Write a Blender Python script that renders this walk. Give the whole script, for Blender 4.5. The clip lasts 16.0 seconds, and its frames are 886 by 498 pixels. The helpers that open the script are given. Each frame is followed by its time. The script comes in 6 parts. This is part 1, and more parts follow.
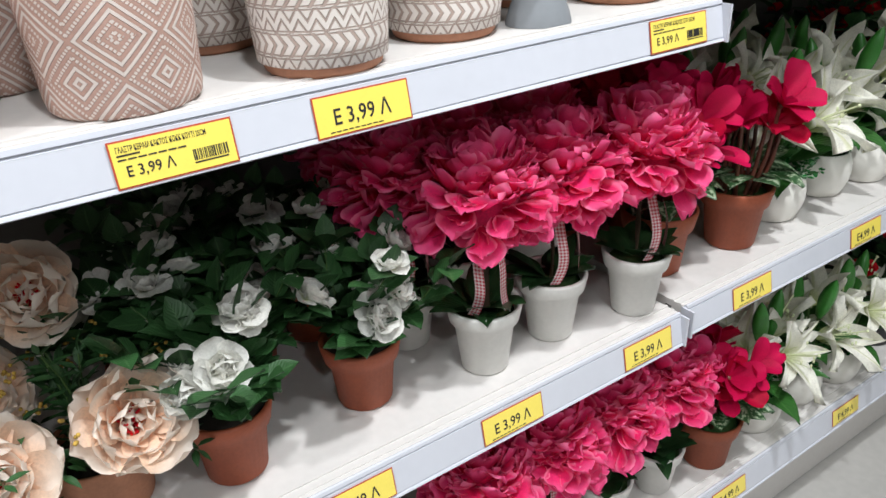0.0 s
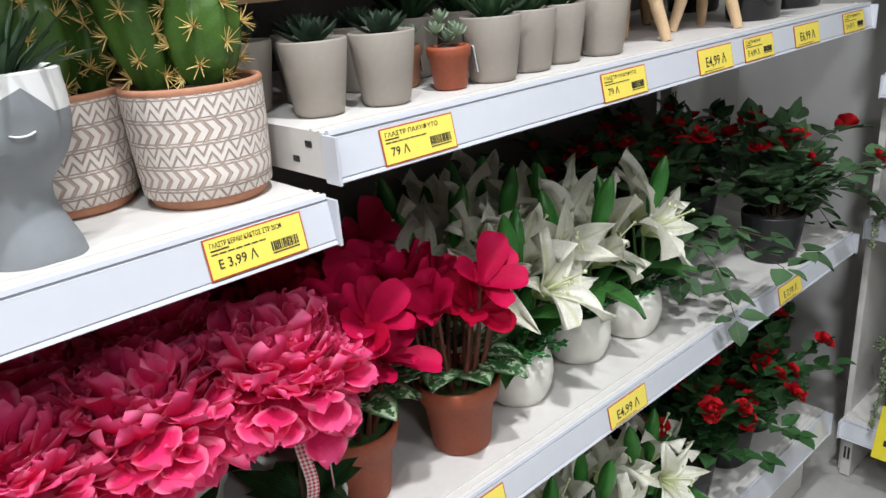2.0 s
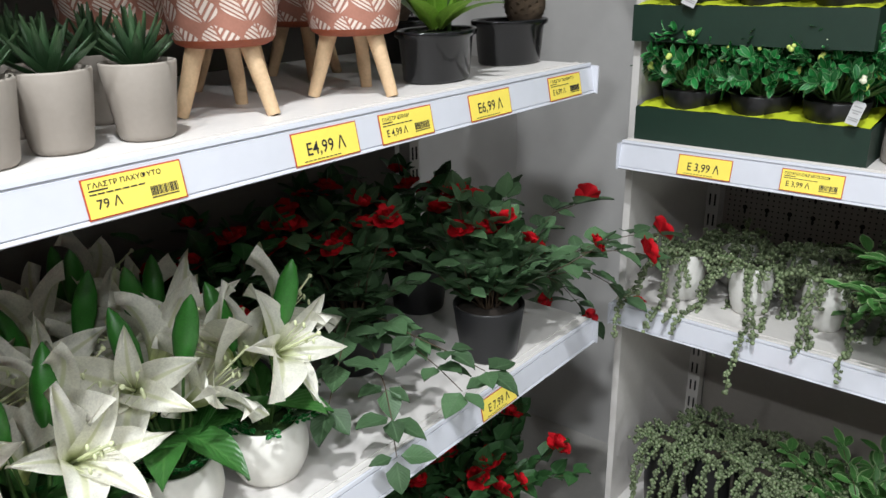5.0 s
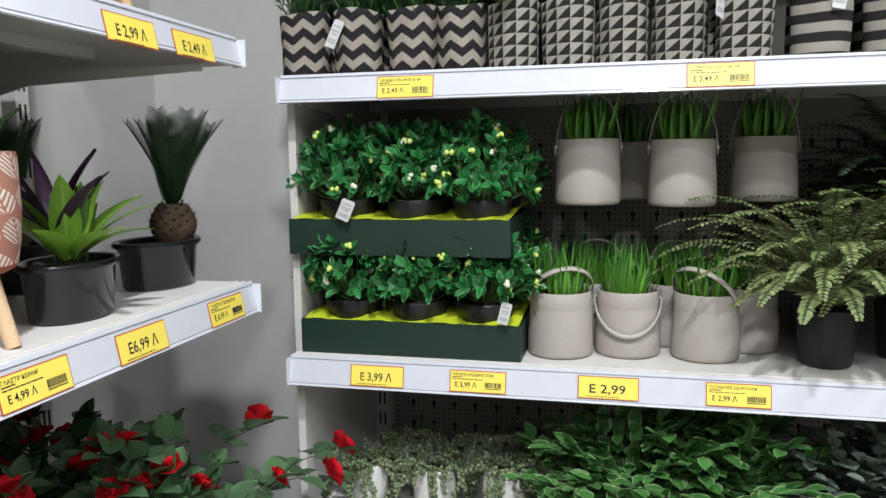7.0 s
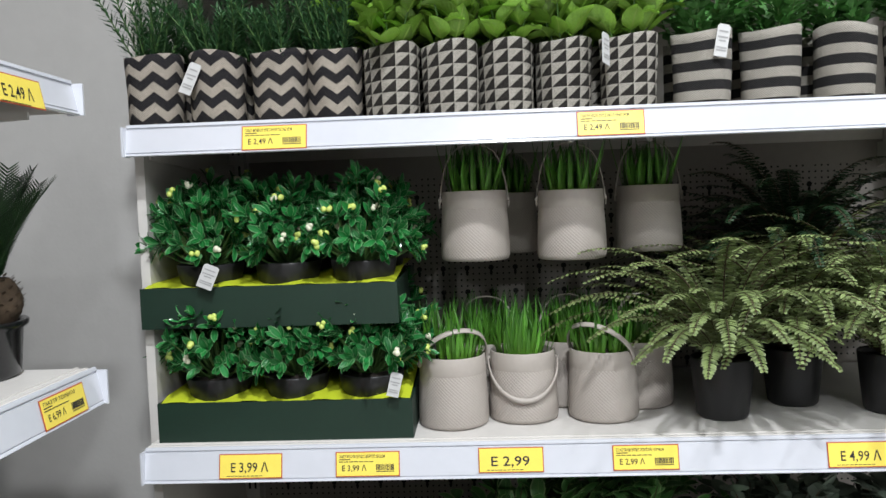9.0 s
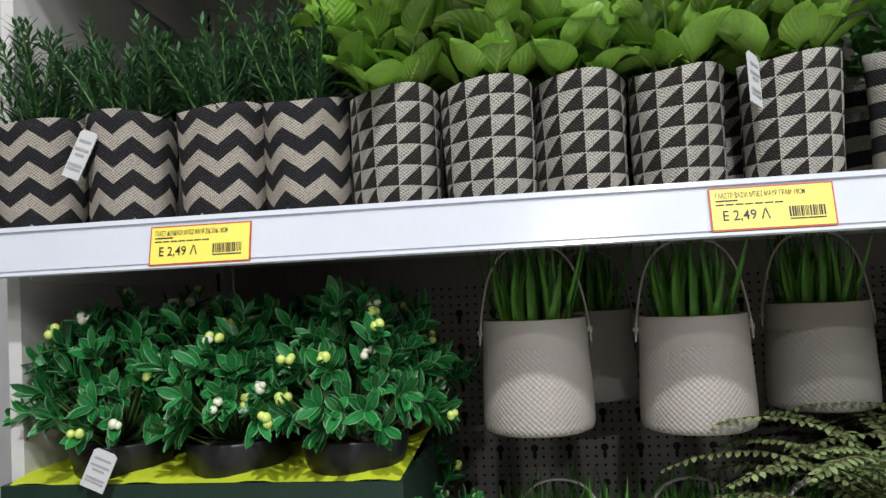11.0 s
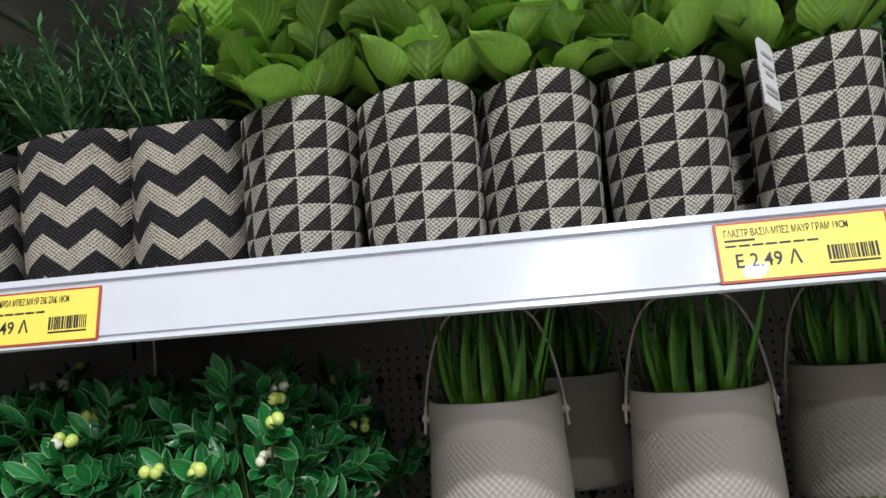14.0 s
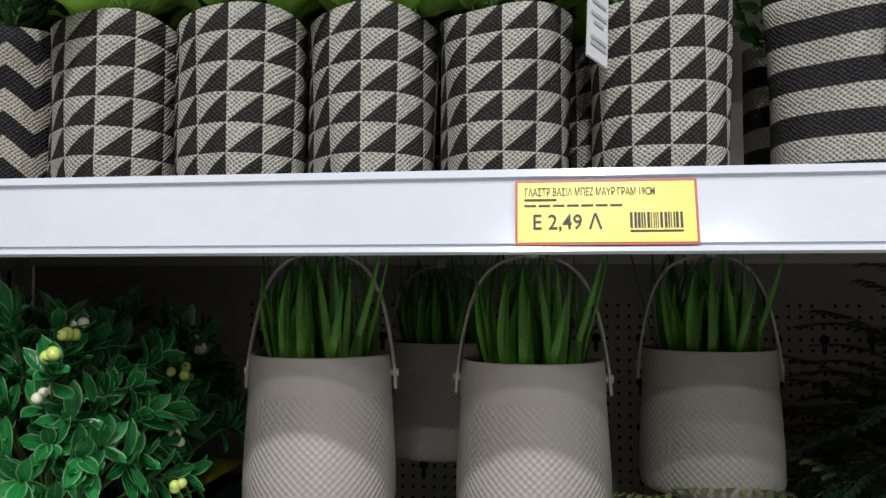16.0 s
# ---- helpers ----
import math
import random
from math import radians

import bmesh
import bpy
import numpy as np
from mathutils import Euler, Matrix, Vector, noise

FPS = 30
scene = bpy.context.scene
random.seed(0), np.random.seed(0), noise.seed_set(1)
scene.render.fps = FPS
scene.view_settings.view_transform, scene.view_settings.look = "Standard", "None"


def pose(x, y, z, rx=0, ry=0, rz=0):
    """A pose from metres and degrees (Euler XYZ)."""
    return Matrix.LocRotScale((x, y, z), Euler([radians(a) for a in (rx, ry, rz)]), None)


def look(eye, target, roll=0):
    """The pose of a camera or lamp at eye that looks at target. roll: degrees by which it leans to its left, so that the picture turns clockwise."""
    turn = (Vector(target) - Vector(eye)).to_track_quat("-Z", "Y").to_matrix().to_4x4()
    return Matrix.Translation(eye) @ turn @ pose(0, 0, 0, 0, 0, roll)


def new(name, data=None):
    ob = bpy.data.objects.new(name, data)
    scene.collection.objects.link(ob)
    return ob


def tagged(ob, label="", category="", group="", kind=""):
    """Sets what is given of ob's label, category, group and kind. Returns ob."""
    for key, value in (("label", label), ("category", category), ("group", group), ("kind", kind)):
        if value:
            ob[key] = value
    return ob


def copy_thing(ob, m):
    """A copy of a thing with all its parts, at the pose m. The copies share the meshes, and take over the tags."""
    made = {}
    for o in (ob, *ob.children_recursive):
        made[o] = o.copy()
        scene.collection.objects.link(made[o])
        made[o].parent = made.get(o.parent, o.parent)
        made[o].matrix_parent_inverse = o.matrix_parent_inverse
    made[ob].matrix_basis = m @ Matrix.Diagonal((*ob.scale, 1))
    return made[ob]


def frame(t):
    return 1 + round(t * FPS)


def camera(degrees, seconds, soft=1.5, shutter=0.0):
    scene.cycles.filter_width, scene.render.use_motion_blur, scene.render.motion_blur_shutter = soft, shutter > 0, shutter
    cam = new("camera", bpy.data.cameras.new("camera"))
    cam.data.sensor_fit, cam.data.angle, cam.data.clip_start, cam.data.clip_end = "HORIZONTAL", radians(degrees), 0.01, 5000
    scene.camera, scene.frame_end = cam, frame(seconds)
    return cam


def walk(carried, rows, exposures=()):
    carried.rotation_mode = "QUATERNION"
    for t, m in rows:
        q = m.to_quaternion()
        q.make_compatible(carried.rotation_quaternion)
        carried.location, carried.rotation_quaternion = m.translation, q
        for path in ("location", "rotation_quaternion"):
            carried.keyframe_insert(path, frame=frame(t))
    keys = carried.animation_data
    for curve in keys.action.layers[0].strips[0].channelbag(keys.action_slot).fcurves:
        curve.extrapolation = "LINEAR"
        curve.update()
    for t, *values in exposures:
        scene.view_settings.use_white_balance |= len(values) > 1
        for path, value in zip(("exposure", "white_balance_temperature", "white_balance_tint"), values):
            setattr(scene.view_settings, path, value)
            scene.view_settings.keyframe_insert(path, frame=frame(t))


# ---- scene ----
cam = camera(60.3, 16.0)
PATH = [
    (0, (0.082, 0.044, 1.303), (1.06, 1.521, 0.374), -2.7),
    (0.5, (0.174, 0.007, 1.312), (1.188, 1.54, 0.525), -3.9),
    (1, (0.284, -0.028, 1.326), (1.371, 1.518, 0.672), -2.8),
    (1.5, (0.381, -0.022, 1.327), (1.575, 1.457, 0.707), -3.9),
    (2, (0.509, 0.047, 1.323), (1.741, 1.458, 0.622), -4.7),
    (2.5, (0.596, 0.094, 1.305), (1.787, 1.456, 0.452), -4.6),
    (3, (0.722, 0.093, 1.302), (1.831, 1.492, 0.401), -4.2),
    (3.5, (0.841, 0.064, 1.308), (1.87, 1.521, 0.404), -3.7),
    (4, (0.912, 0.037, 1.318), (1.941, 1.494, 0.414), -3.2),
    (4.5, (0.968, 0.006, 1.33), (2.164, 1.374, 0.494), -1.8),
    (5, (1.01, -0.011, 1.341), (2.446, 1.197, 0.649), -1.2),
    (5.2, (1.022, -0.026, 1.346), (2.512, 1.146, 0.71), -1.4),
    (7.3, (1.099, 0.069, 1.379), (3.055, 0.434, 1.185), -0.6),
    (7.5, (1.112, 0.075, 1.377), (3.08, 0.381, 1.2), -0.3),
    (8, (1.12, 0.088, 1.392), (3.105, 0.282, 1.232), -0.2),
    (8.5, (1.133, 0.115, 1.4), (3.123, 0.217, 1.236), -1.4),
    (8.7, (1.148, 0.12, 1.386), (3.141, 0.207, 1.243), -1.6),
    (10.8, (1.616, 0.062, 1.441), (3.595, 0.347, 1.519), -2.8),
    (11, (1.651, 0.097, 1.444), (3.627, 0.391, 1.537), -2.9),
    (11.5, (1.726, 0.175, 1.444), (3.701, 0.467, 1.552), -3.2),
    (12, (1.766, 0.206, 1.45), (3.747, 0.466, 1.542), -3.7),
    (12.5, (1.789, 0.186, 1.457), (3.772, 0.42, 1.569), -5.1),
    (13, (1.815, 0.142, 1.463), (3.795, 0.388, 1.609), -5.6),
    (13.5, (1.824, 0.11, 1.464), (3.796, 0.391, 1.636), -5.2),
    (14, (1.827, 0.07, 1.466), (3.799, 0.343, 1.658), -4.7),
    (14.5, (1.844, 0.025, 1.465), (3.815, 0.304, 1.667), -3.2),
    (15, (1.856, -0.005, 1.458), (3.827, 0.25, 1.678), -0.6),
    (15.5, (1.87, -0.027, 1.446), (3.843, 0.211, 1.665), 0.0),
    (16, (1.878, -0.037, 1.448), (3.859, 0.205, 1.571), 0.1),
]
walk(cam, [(t, look(eye, target, roll)) for t, eye, target, roll in PATH], [(0, -0.08), (2.0, -0.04), (3.0, -0.02), (4.0, 0.16), (5.0, 0.28), (7.5, 0.26), (8.7, 0.26), (11, 0.12), (12.0, -0.05), (13.5, 0.08), (14.5, 0.08), (16, -0.08)])

# ---- light: ceiling lamps of the shop ----
world = bpy.data.worlds.new("world")
scene.world = world
world.use_nodes = True
world.node_tree.nodes["Background"].inputs[0].default_value = (0.9, 0.95, 1.0, 1)
world.node_tree.nodes["Background"].inputs[1].default_value = 0.02
LAMPS = [(0.88, 0.0, 1.45), (0.15, -0.28, 0.85), (-1.12, -0.06, 0.9), (-1.12, -1.0, 0.7), (1.30, -1.70, 0.85), (-0.30, -2.30, 0.9)]
LAMP_Z, LAMP_W, LAMP_SIZE = 3.05, 31.0, 0.11
for lx, ly, share in LAMPS:
    lamp = bpy.data.lights.new("ceiling_lamp", "AREA")
    lamp.shape, lamp.size, lamp.energy, lamp.color = "DISK", LAMP_SIZE, LAMP_W * share, (0.93, 0.965, 1.0)
    new("lamp", lamp).matrix_world = pose(lx, ly, LAMP_Z - 0.012)

# ---- materials ----
MATS = {}


def material(name, base, rough=0.6, metal=0.0, var=0.15, scale=30.0, bump=0.0, bscale=200.0, coat=0.0, sheen=0.0, trans=0.0, isl=0.0, spec=0.5):
    """A node material: base colour with noise at two scales, random per island, fine relief."""
    m = bpy.data.materials.new(name)
    m.use_nodes = True
    nt = m.node_tree
    N, Lk = nt.nodes, nt.links
    b = N["Principled BSDF"]
    b.inputs["Roughness"].default_value, b.inputs["Metallic"].default_value = rough, metal
    b.inputs["Coat Weight"].default_value, b.inputs["Sheen Weight"].default_value = coat, sheen
    b.inputs["Specular IOR Level"].default_value = spec
    tc = N.new("ShaderNodeTexCoord")
    n1, n2 = N.new("ShaderNodeTexNoise"), N.new("ShaderNodeTexNoise")
    n1.inputs["Scale"].default_value, n2.inputs["Scale"].default_value = scale, scale * 9
    n1.inputs["Detail"].default_value = n2.inputs["Detail"].default_value = 3
    Lk.new(tc.outputs["Object"], n1.inputs["Vector"])
    Lk.new(tc.outputs["Object"], n2.inputs["Vector"])
    add = N.new("ShaderNodeMath")
    add.operation = "ADD"
    Lk.new(n1.outputs["Fac"], add.inputs[0])
    Lk.new(n2.outputs["Fac"], add.inputs[1])
    mp = N.new("ShaderNodeMapRange")
    mp.inputs["From Min"].default_value, mp.inputs["From Max"].default_value = 0.6, 1.4
    mp.inputs["To Min"].default_value, mp.inputs["To Max"].default_value = 1 - var, 1 + var
    Lk.new(add.outputs[0], mp.inputs["Value"])
    val = mp.outputs[0]
    if isl:
        ge = N.new("ShaderNodeNewGeometry")
        m2 = N.new("ShaderNodeMapRange")
        m2.inputs["To Min"].default_value, m2.inputs["To Max"].default_value = 1 - isl, 1 + isl
        Lk.new(ge.outputs["Random Per Island"], m2.inputs["Value"])
        mu = N.new("ShaderNodeMath")
        mu.operation = "MULTIPLY"
        Lk.new(val, mu.inputs[0])
        Lk.new(m2.outputs[0], mu.inputs[1])
        val = mu.outputs[0]
    hs = N.new("ShaderNodeHueSaturation")
    hs.inputs["Color"].default_value = (*base, 1)
    Lk.new(val, hs.inputs["Value"])
    Lk.new(hs.outputs[0], b.inputs["Base Color"])
    if trans:
        b.inputs["Transmission Weight"].default_value = 0.0
        b.inputs["Subsurface Weight"].default_value = trans
        b.inputs["Subsurface Radius"].default_value = (0.01, 0.008, 0.006)
    if bump:
        bp = N.new("ShaderNodeBump")
        bp.inputs["Strength"].default_value, bp.inputs["Distance"].default_value = bump, 0.001
        n3 = N.new("ShaderNodeTexNoise")
        n3.inputs["Scale"].default_value, n3.inputs["Detail"].default_value = bscale, 4
        Lk.new(tc.outputs["Object"], n3.inputs["Vector"])
        Lk.new(n3.outputs["Fac"], bp.inputs["Height"])
        Lk.new(bp.outputs[0], b.inputs["Normal"])
    MATS[name] = m
    return m


class NG:
    """Small helper to write node arithmetic."""

    def __init__(self, m):
        self.nt = m.node_tree
        self.b = self.nt.nodes["Principled BSDF"]

    def n(self, kind, **kw):
        nd = self.nt.nodes.new(kind)
        for k, v in kw.items():
            nd.inputs[k].default_value = v
        return nd

    def put(self, a, sock):
        if isinstance(a, (int, float)):
            sock.default_value = a
        else:
            self.nt.links.new(a, sock)

    def m(self, op, a, b=0.0, c=0.0):
        nd = self.nt.nodes.new("ShaderNodeMath")
        nd.operation = op
        for i, x in enumerate((a, b, c)):
            self.put(x, nd.inputs[i])
        return nd.outputs[0]

    def uv(self):
        u = self.nt.nodes.new("ShaderNodeUVMap")
        s = self.nt.nodes.new("ShaderNodeSeparateXYZ")
        self.nt.links.new(u.outputs[0], s.inputs[0])
        return s.outputs[0], s.outputs[1]

    def mix(self, f, a, b):
        nd = self.nt.nodes.new("ShaderNodeMix")
        nd.data_type = "RGBA"
        self.put(f, nd.inputs[0])
        for x, k in ((a, 6), (b, 7)):
            if isinstance(x, tuple):
                nd.inputs[k].default_value = (*x, 1)
            else:
                self.nt.links.new(x, nd.inputs[k])
        return nd.outputs[2]

    def smooth(self, x, lo, hi):
        nd = self.nt.nodes.new("ShaderNodeMapRange")
        nd.interpolation_type = "SMOOTHSTEP"
        nd.inputs["From Min"].default_value, nd.inputs["From Max"].default_value = lo, hi
        self.put(x, nd.inputs["Value"])
        return nd.outputs[0]

    def noise(self, scale, detail=3):
        tc = self.nt.nodes.new("ShaderNodeTexCoord")
        nd = self.n("ShaderNodeTexNoise", Scale=scale, Detail=detail)
        self.nt.links.new(tc.outputs["Object"], nd.inputs["Vector"])
        return nd.outputs["Fac"]

    def colour(self):
        """The socket that feeds the base colour now."""
        return self.b.inputs["Base Color"].links[0].from_socket

    def base(self, c):
        self.nt.links.new(c, self.b.inputs["Base Color"])

    def relief(self, h, strength, dist):
        bp = self.n("ShaderNodeBump", Strength=strength, Distance=dist)
        old = self.b.inputs["Normal"].links
        if old:
            self.nt.links.new(old[0].from_socket, bp.inputs["Normal"])
        self.nt.links.new(h, bp.inputs["Height"])
        self.nt.links.new(bp.outputs[0], self.b.inputs["Normal"])


def veined(name, base, rib, edge=None, rough=0.45, ribw=0.06, isl=0.35, mott=None, coat=0.0, trans=0.12, tip=None, root=None, streak=0.0, vein=0.25, spec=0.45):
    """A leaf or petal: uv runs across (0 to 1) and along (0 to 1) each blade."""
    m = material(name, base, rough=rough, var=0.2, scale=45, isl=isl, bump=0.15, bscale=350, coat=coat, spec=spec)
    g = NG(m)
    u, v = g.uv()
    c = g.colour()
    d = g.m("ABSOLUTE", g.m("SUBTRACT", u, 0.5))
    if root:
        c = g.mix(g.smooth(v, 0.45, 0.0), c, root)
    if tip:
        c = g.mix(g.smooth(v, 0.55, 1.0), c, tip)
    if mott:
        f = g.m("MULTIPLY", g.smooth(g.m("ADD", g.noise(160), g.m("MULTIPLY", d, 0.6)), 0.58, 0.72), g.smooth(d, 0.45, 0.25))
        c = g.mix(f, c, mott)
    if rib:
        c = g.mix(g.m("MULTIPLY", g.smooth(d, ribw, ribw * 0.3), 0.7), c, rib)
    if edge:
        c = g.mix(g.m("MULTIPLY", g.smooth(g.m("ADD", d, g.m("MULTIPLY", g.noise(60), 0.12)), 0.42, 0.54), 0.8), c, edge)
    if streak:
        w = g.m("SINE", g.m("MULTIPLY", u, 60.0))
        c = g.mix(g.m("MULTIPLY", g.smooth(w, 0.2, 1.0), streak), c, tuple(min(1, x * 1.5 + 0.02) for x in base))
    # side veins as relief
    w = g.m("SINE", g.m("MULTIPLY", g.m("ADD", v, g.m("MULTIPLY", d, -0.7)), 55.0))
    g.relief(w, vein, 0.0006)
    g.base(c)
    if trans:
        tl = g.n("ShaderNodeBsdfTranslucent")
        g.nt.links.new(c, tl.inputs["Color"])
        mx = g.n("ShaderNodeMixShader")
        mx.inputs[0].default_value = min(0.5, trans * 1.3)
        g.nt.links.new(g.b.outputs[0], mx.inputs[1])
        g.nt.links.new(tl.outputs[0], mx.inputs[2])
        g.nt.links.new(mx.outputs[0], g.nt.nodes["Material Output"].inputs["Surface"])
    return m


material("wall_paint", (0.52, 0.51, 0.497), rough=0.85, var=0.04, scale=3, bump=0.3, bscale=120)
# darker copy of wall_paint for the unseen walls, to cut their bounce light
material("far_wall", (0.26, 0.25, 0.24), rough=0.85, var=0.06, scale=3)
material("ceiling_paint", (0.55, 0.55, 0.54), rough=0.9, var=0.04, scale=3)
material("floor_tile", (0.44, 0.425, 0.40), rough=0.35, var=0.08, scale=6, bump=0.05)
material("shelf_enamel", (0.62, 0.595, 0.57), rough=0.45, var=0.05, scale=9, bump=0.08, bscale=300)
material("rail_plastic", (0.60, 0.615, 0.67), rough=0.16, var=0.025, scale=7, bump=0.03, bscale=60, coat=0.15)
material("peg_metal", (0.30, 0.275, 0.25), rough=0.5, var=0.06, scale=8)
# panel grey of run A, darkened to hold the shade behind the plants
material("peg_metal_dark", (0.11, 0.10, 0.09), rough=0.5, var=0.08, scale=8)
material("peg_hole", (0.02, 0.02, 0.02), rough=0.9, var=0.1)
material("bare_steel", (0.55, 0.55, 0.55), rough=0.3, metal=1.0, var=0.1)
material("label_yellow", (0.90, 0.73, 0.125), rough=0.3, var=0.04, scale=40, coat=0.3)
material("label_red", (0.46, 0.07, 0.035), rough=0.4, var=0.05)
material("label_ink", (0.02, 0.02, 0.025), rough=0.5, var=0.05)
material("tag_white", (0.50, 0.50, 0.50), rough=0.5, var=0.05, scale=60)
material("tag_grey", (0.3, 0.3, 0.3), rough=0.6)
material("terracotta", (0.31, 0.072, 0.030), rough=0.62, var=0.18, scale=25, bump=0.2, bscale=260)
material("terracotta_pale", (0.42, 0.19, 0.11), rough=0.75, var=0.15, scale=25, bump=0.25, bscale=260)
material("white_ceramic", (0.74, 0.73, 0.69), rough=0.38, var=0.06, scale=15, bump=0.06, bscale=120, coat=0.1)
material("cream_ceramic", (0.78, 0.76, 0.70), rough=0.32, var=0.04, scale=15, coat=0.25)
material("grey_pot", (0.30, 0.266, 0.230), rough=0.6, var=0.05, scale=20, bump=0.05)
material("bucket_grey", (0.40, 0.36, 0.325), rough=0.5, var=0.04, scale=20)
material("black_plastic", (0.012, 0.012, 0.013), rough=0.42, var=0.2, scale=40, bump=0.05)
material("black_glossy", (0.008, 0.008, 0.009), rough=0.16, var=0.2, scale=40)
material("soil", (0.02, 0.014, 0.01), rough=0.95, var=0.5, scale=90, bump=0.8, bscale=150)
material("moss", (0.03, 0.07, 0.015), rough=0.95, var=0.5, scale=90, bump=0.9, bscale=180)
material("cardboard", (0.36, 0.24, 0.14), rough=0.85, var=0.1, scale=20)
material("box_green", (0.006, 0.024, 0.014), rough=0.55, var=0.12, scale=12, bump=0.1, bscale=50)
material("box_lime", (0.50, 0.58, 0.02), rough=0.7, var=0.08, scale=20)
material("leg_wood", (0.60, 0.42, 0.25), rough=0.6, var=0.15, scale=30, bump=0.1)
material("bark", (0.075, 0.05, 0.03), rough=0.9, var=0.45, scale=90, bump=1.0, bscale=120)
material("stem_green", (0.06, 0.13, 0.03), rough=0.5, var=0.2)
material("stem_red", (0.13, 0.04, 0.025), rough=0.5, var=0.2)
material("stem_brown", (0.07, 0.045, 0.025), rough=0.7, var=0.25)
m = material("head_glaze", (0.22, 0.235, 0.25), rough=0.55, var=0.06, scale=12, bump=0.06)
g = NG(m)
u, v = g.uv()
x = g.m("MULTIPLY", g.m("SUBTRACT", u, 0.75), 6.2832)
t = g.m("MAXIMUM", 0.0, g.m("MINIMUM", g.m("SUBTRACT", 1.0, g.m("SUBTRACT", 0.55, x)), g.m("SUBTRACT", 1.0, g.m("MULTIPLY", g.m("SUBTRACT", x, 0.55), 2.2))))
g.base(g.mix(g.smooth(g.m("SUBTRACT", v, g.m("ADD", 0.1195, g.m("MULTIPLY", t, 0.021))), -0.0004, 0.0004), g.colour(), (0.75, 0.75, 0.74)))
material("head_white", (0.75, 0.75, 0.74), rough=0.5, var=0.05, scale=12)
material("spine", (0.62, 0.45, 0.16), rough=0.5, var=0.2, isl=0.3)
material("wool", (0.55, 0.57, 0.50), rough=0.9, var=0.2, isl=0.3)
material("berry", (0.50, 0.60, 0.14), rough=0.25, var=0.2, scale=60, isl=0.35, coat=0.3)
material("berry_cream", (0.72, 0.72, 0.55), rough=0.25, var=0.15, scale=60, coat=0.3)
material("pearl", (0.145, 0.185, 0.095), rough=0.55, var=0.2, scale=60, isl=0.45)
material("anther", (0.45, 0.28, 0.05), rough=0.8, var=0.3, isl=0.3)
material("filament", (0.62, 0.66, 0.40), rough=0.5, var=0.1)
material("bud_green", (0.032, 0.185, 0.024), rough=0.38, var=0.25, scale=50, coat=0.1)
material("panel_lime_print", (0.75, 0.62, 0.03), rough=0.5, var=0.05)

veined("leaf_rose", (0.026, 0.084, 0.024), (0.06, 0.14, 0.05), rough=0.5)
veined("leaf_rose_grey", (0.058, 0.118, 0.052), (0.09, 0.16, 0.08), rough=0.5)
veined("leaf_dark", (0.016, 0.052, 0.016), (0.035, 0.09, 0.03), rough=0.38, coat=0.1)
veined("leaf_lily", (0.030, 0.115, 0.022), (0.06, 0.17, 0.04), rough=0.35, coat=0.15)
veined("leaf_cyclamen", (0.022, 0.075, 0.022), None, mott=(0.36, 0.45, 0.30), rough=0.45)
# the pale edge colour also paints in the glints along the leaf rims
veined("leaf_berry", (0.015, 0.165, 0.036), (0.05, 0.24, 0.07), edge=(0.24, 0.46, 0.22), rough=0.25, coat=0.4)
veined("leaf_rosemary", (0.044, 0.125, 0.044), None, rough=0.5, isl=0.45)
veined("leaf_basil", (0.19, 0.37, 0.045), (0.32, 0.50, 0.10), rough=0.38, coat=0.15, isl=0.5)
veined("leaf_euca", (0.060, 0.19, 0.040), (0.12, 0.28, 0.08), rough=0.45)
veined("leaf_grass", (0.085, 0.250, 0.028), None, rough=0.35, isl=0.5, streak=0.3, root=(0.12, 0.26, 0.03), tip=(0.03, 0.12, 0.015))
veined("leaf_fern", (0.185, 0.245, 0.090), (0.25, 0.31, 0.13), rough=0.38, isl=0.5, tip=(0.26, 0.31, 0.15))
# darker copy of the fern leaf, with the shelf's shade put into its colour
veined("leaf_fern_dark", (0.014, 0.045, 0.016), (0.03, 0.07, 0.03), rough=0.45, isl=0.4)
veined("leaf_aloe", (0.032, 0.085, 0.032), None, rough=0.5, isl=0.3, tip=(0.05, 0.10, 0.04))
veined("leaf_succulent", (0.038, 0.070, 0.042), None, rough=0.55, isl=0.3)
veined("leaf_pale", (0.33, 0.42, 0.30), None, rough=0.6, isl=0.2, root=(0.16, 0.28, 0.12))
veined("leaf_varieg", (0.055, 0.17, 0.04), (0.10, 0.25, 0.07), edge=(0.30, 0.42, 0.20), rough=0.4)
veined("leaf_purple", (0.045, 0.012, 0.05), (0.08, 0.02, 0.08), rough=0.35)
veined("leaf_dusty", (0.13, 0.17, 0.13), None, rough=0.7)
veined("leaf_cycas", (0.020, 0.058, 0.018), None, rough=0.45, isl=0.35)
veined("petal_pink", (0.80, 0.030, 0.170), None, rough=0.6, isl=0.2, spec=0.2, edge=(0.93, 0.24, 0.41), tip=(0.88, 0.11, 0.29), root=(0.58, 0.008, 0.075), trans=0.32, vein=0.03)
veined("petal_magenta", (0.43, 0.003, 0.048), None, spec=0.15, rough=0.6, isl=0.35, tip=(0.58, 0.006, 0.075), trans=0.2, vein=0.05)
veined("petal_crimson", (0.40, 0.002, 0.030), None, spec=0.15, rough=0.6, isl=0.35, trans=0.2, vein=0.05)
veined("petal_red", (0.52, 0.008, 0.016), None, spec=0.2, rough=0.6, isl=0.3, trans=0.2)
veined("petal_white", (0.80, 0.79, 0.74), None, rough=0.55, isl=0.1, trans=0.3, root=(0.66, 0.70, 0.45), vein=0.03)
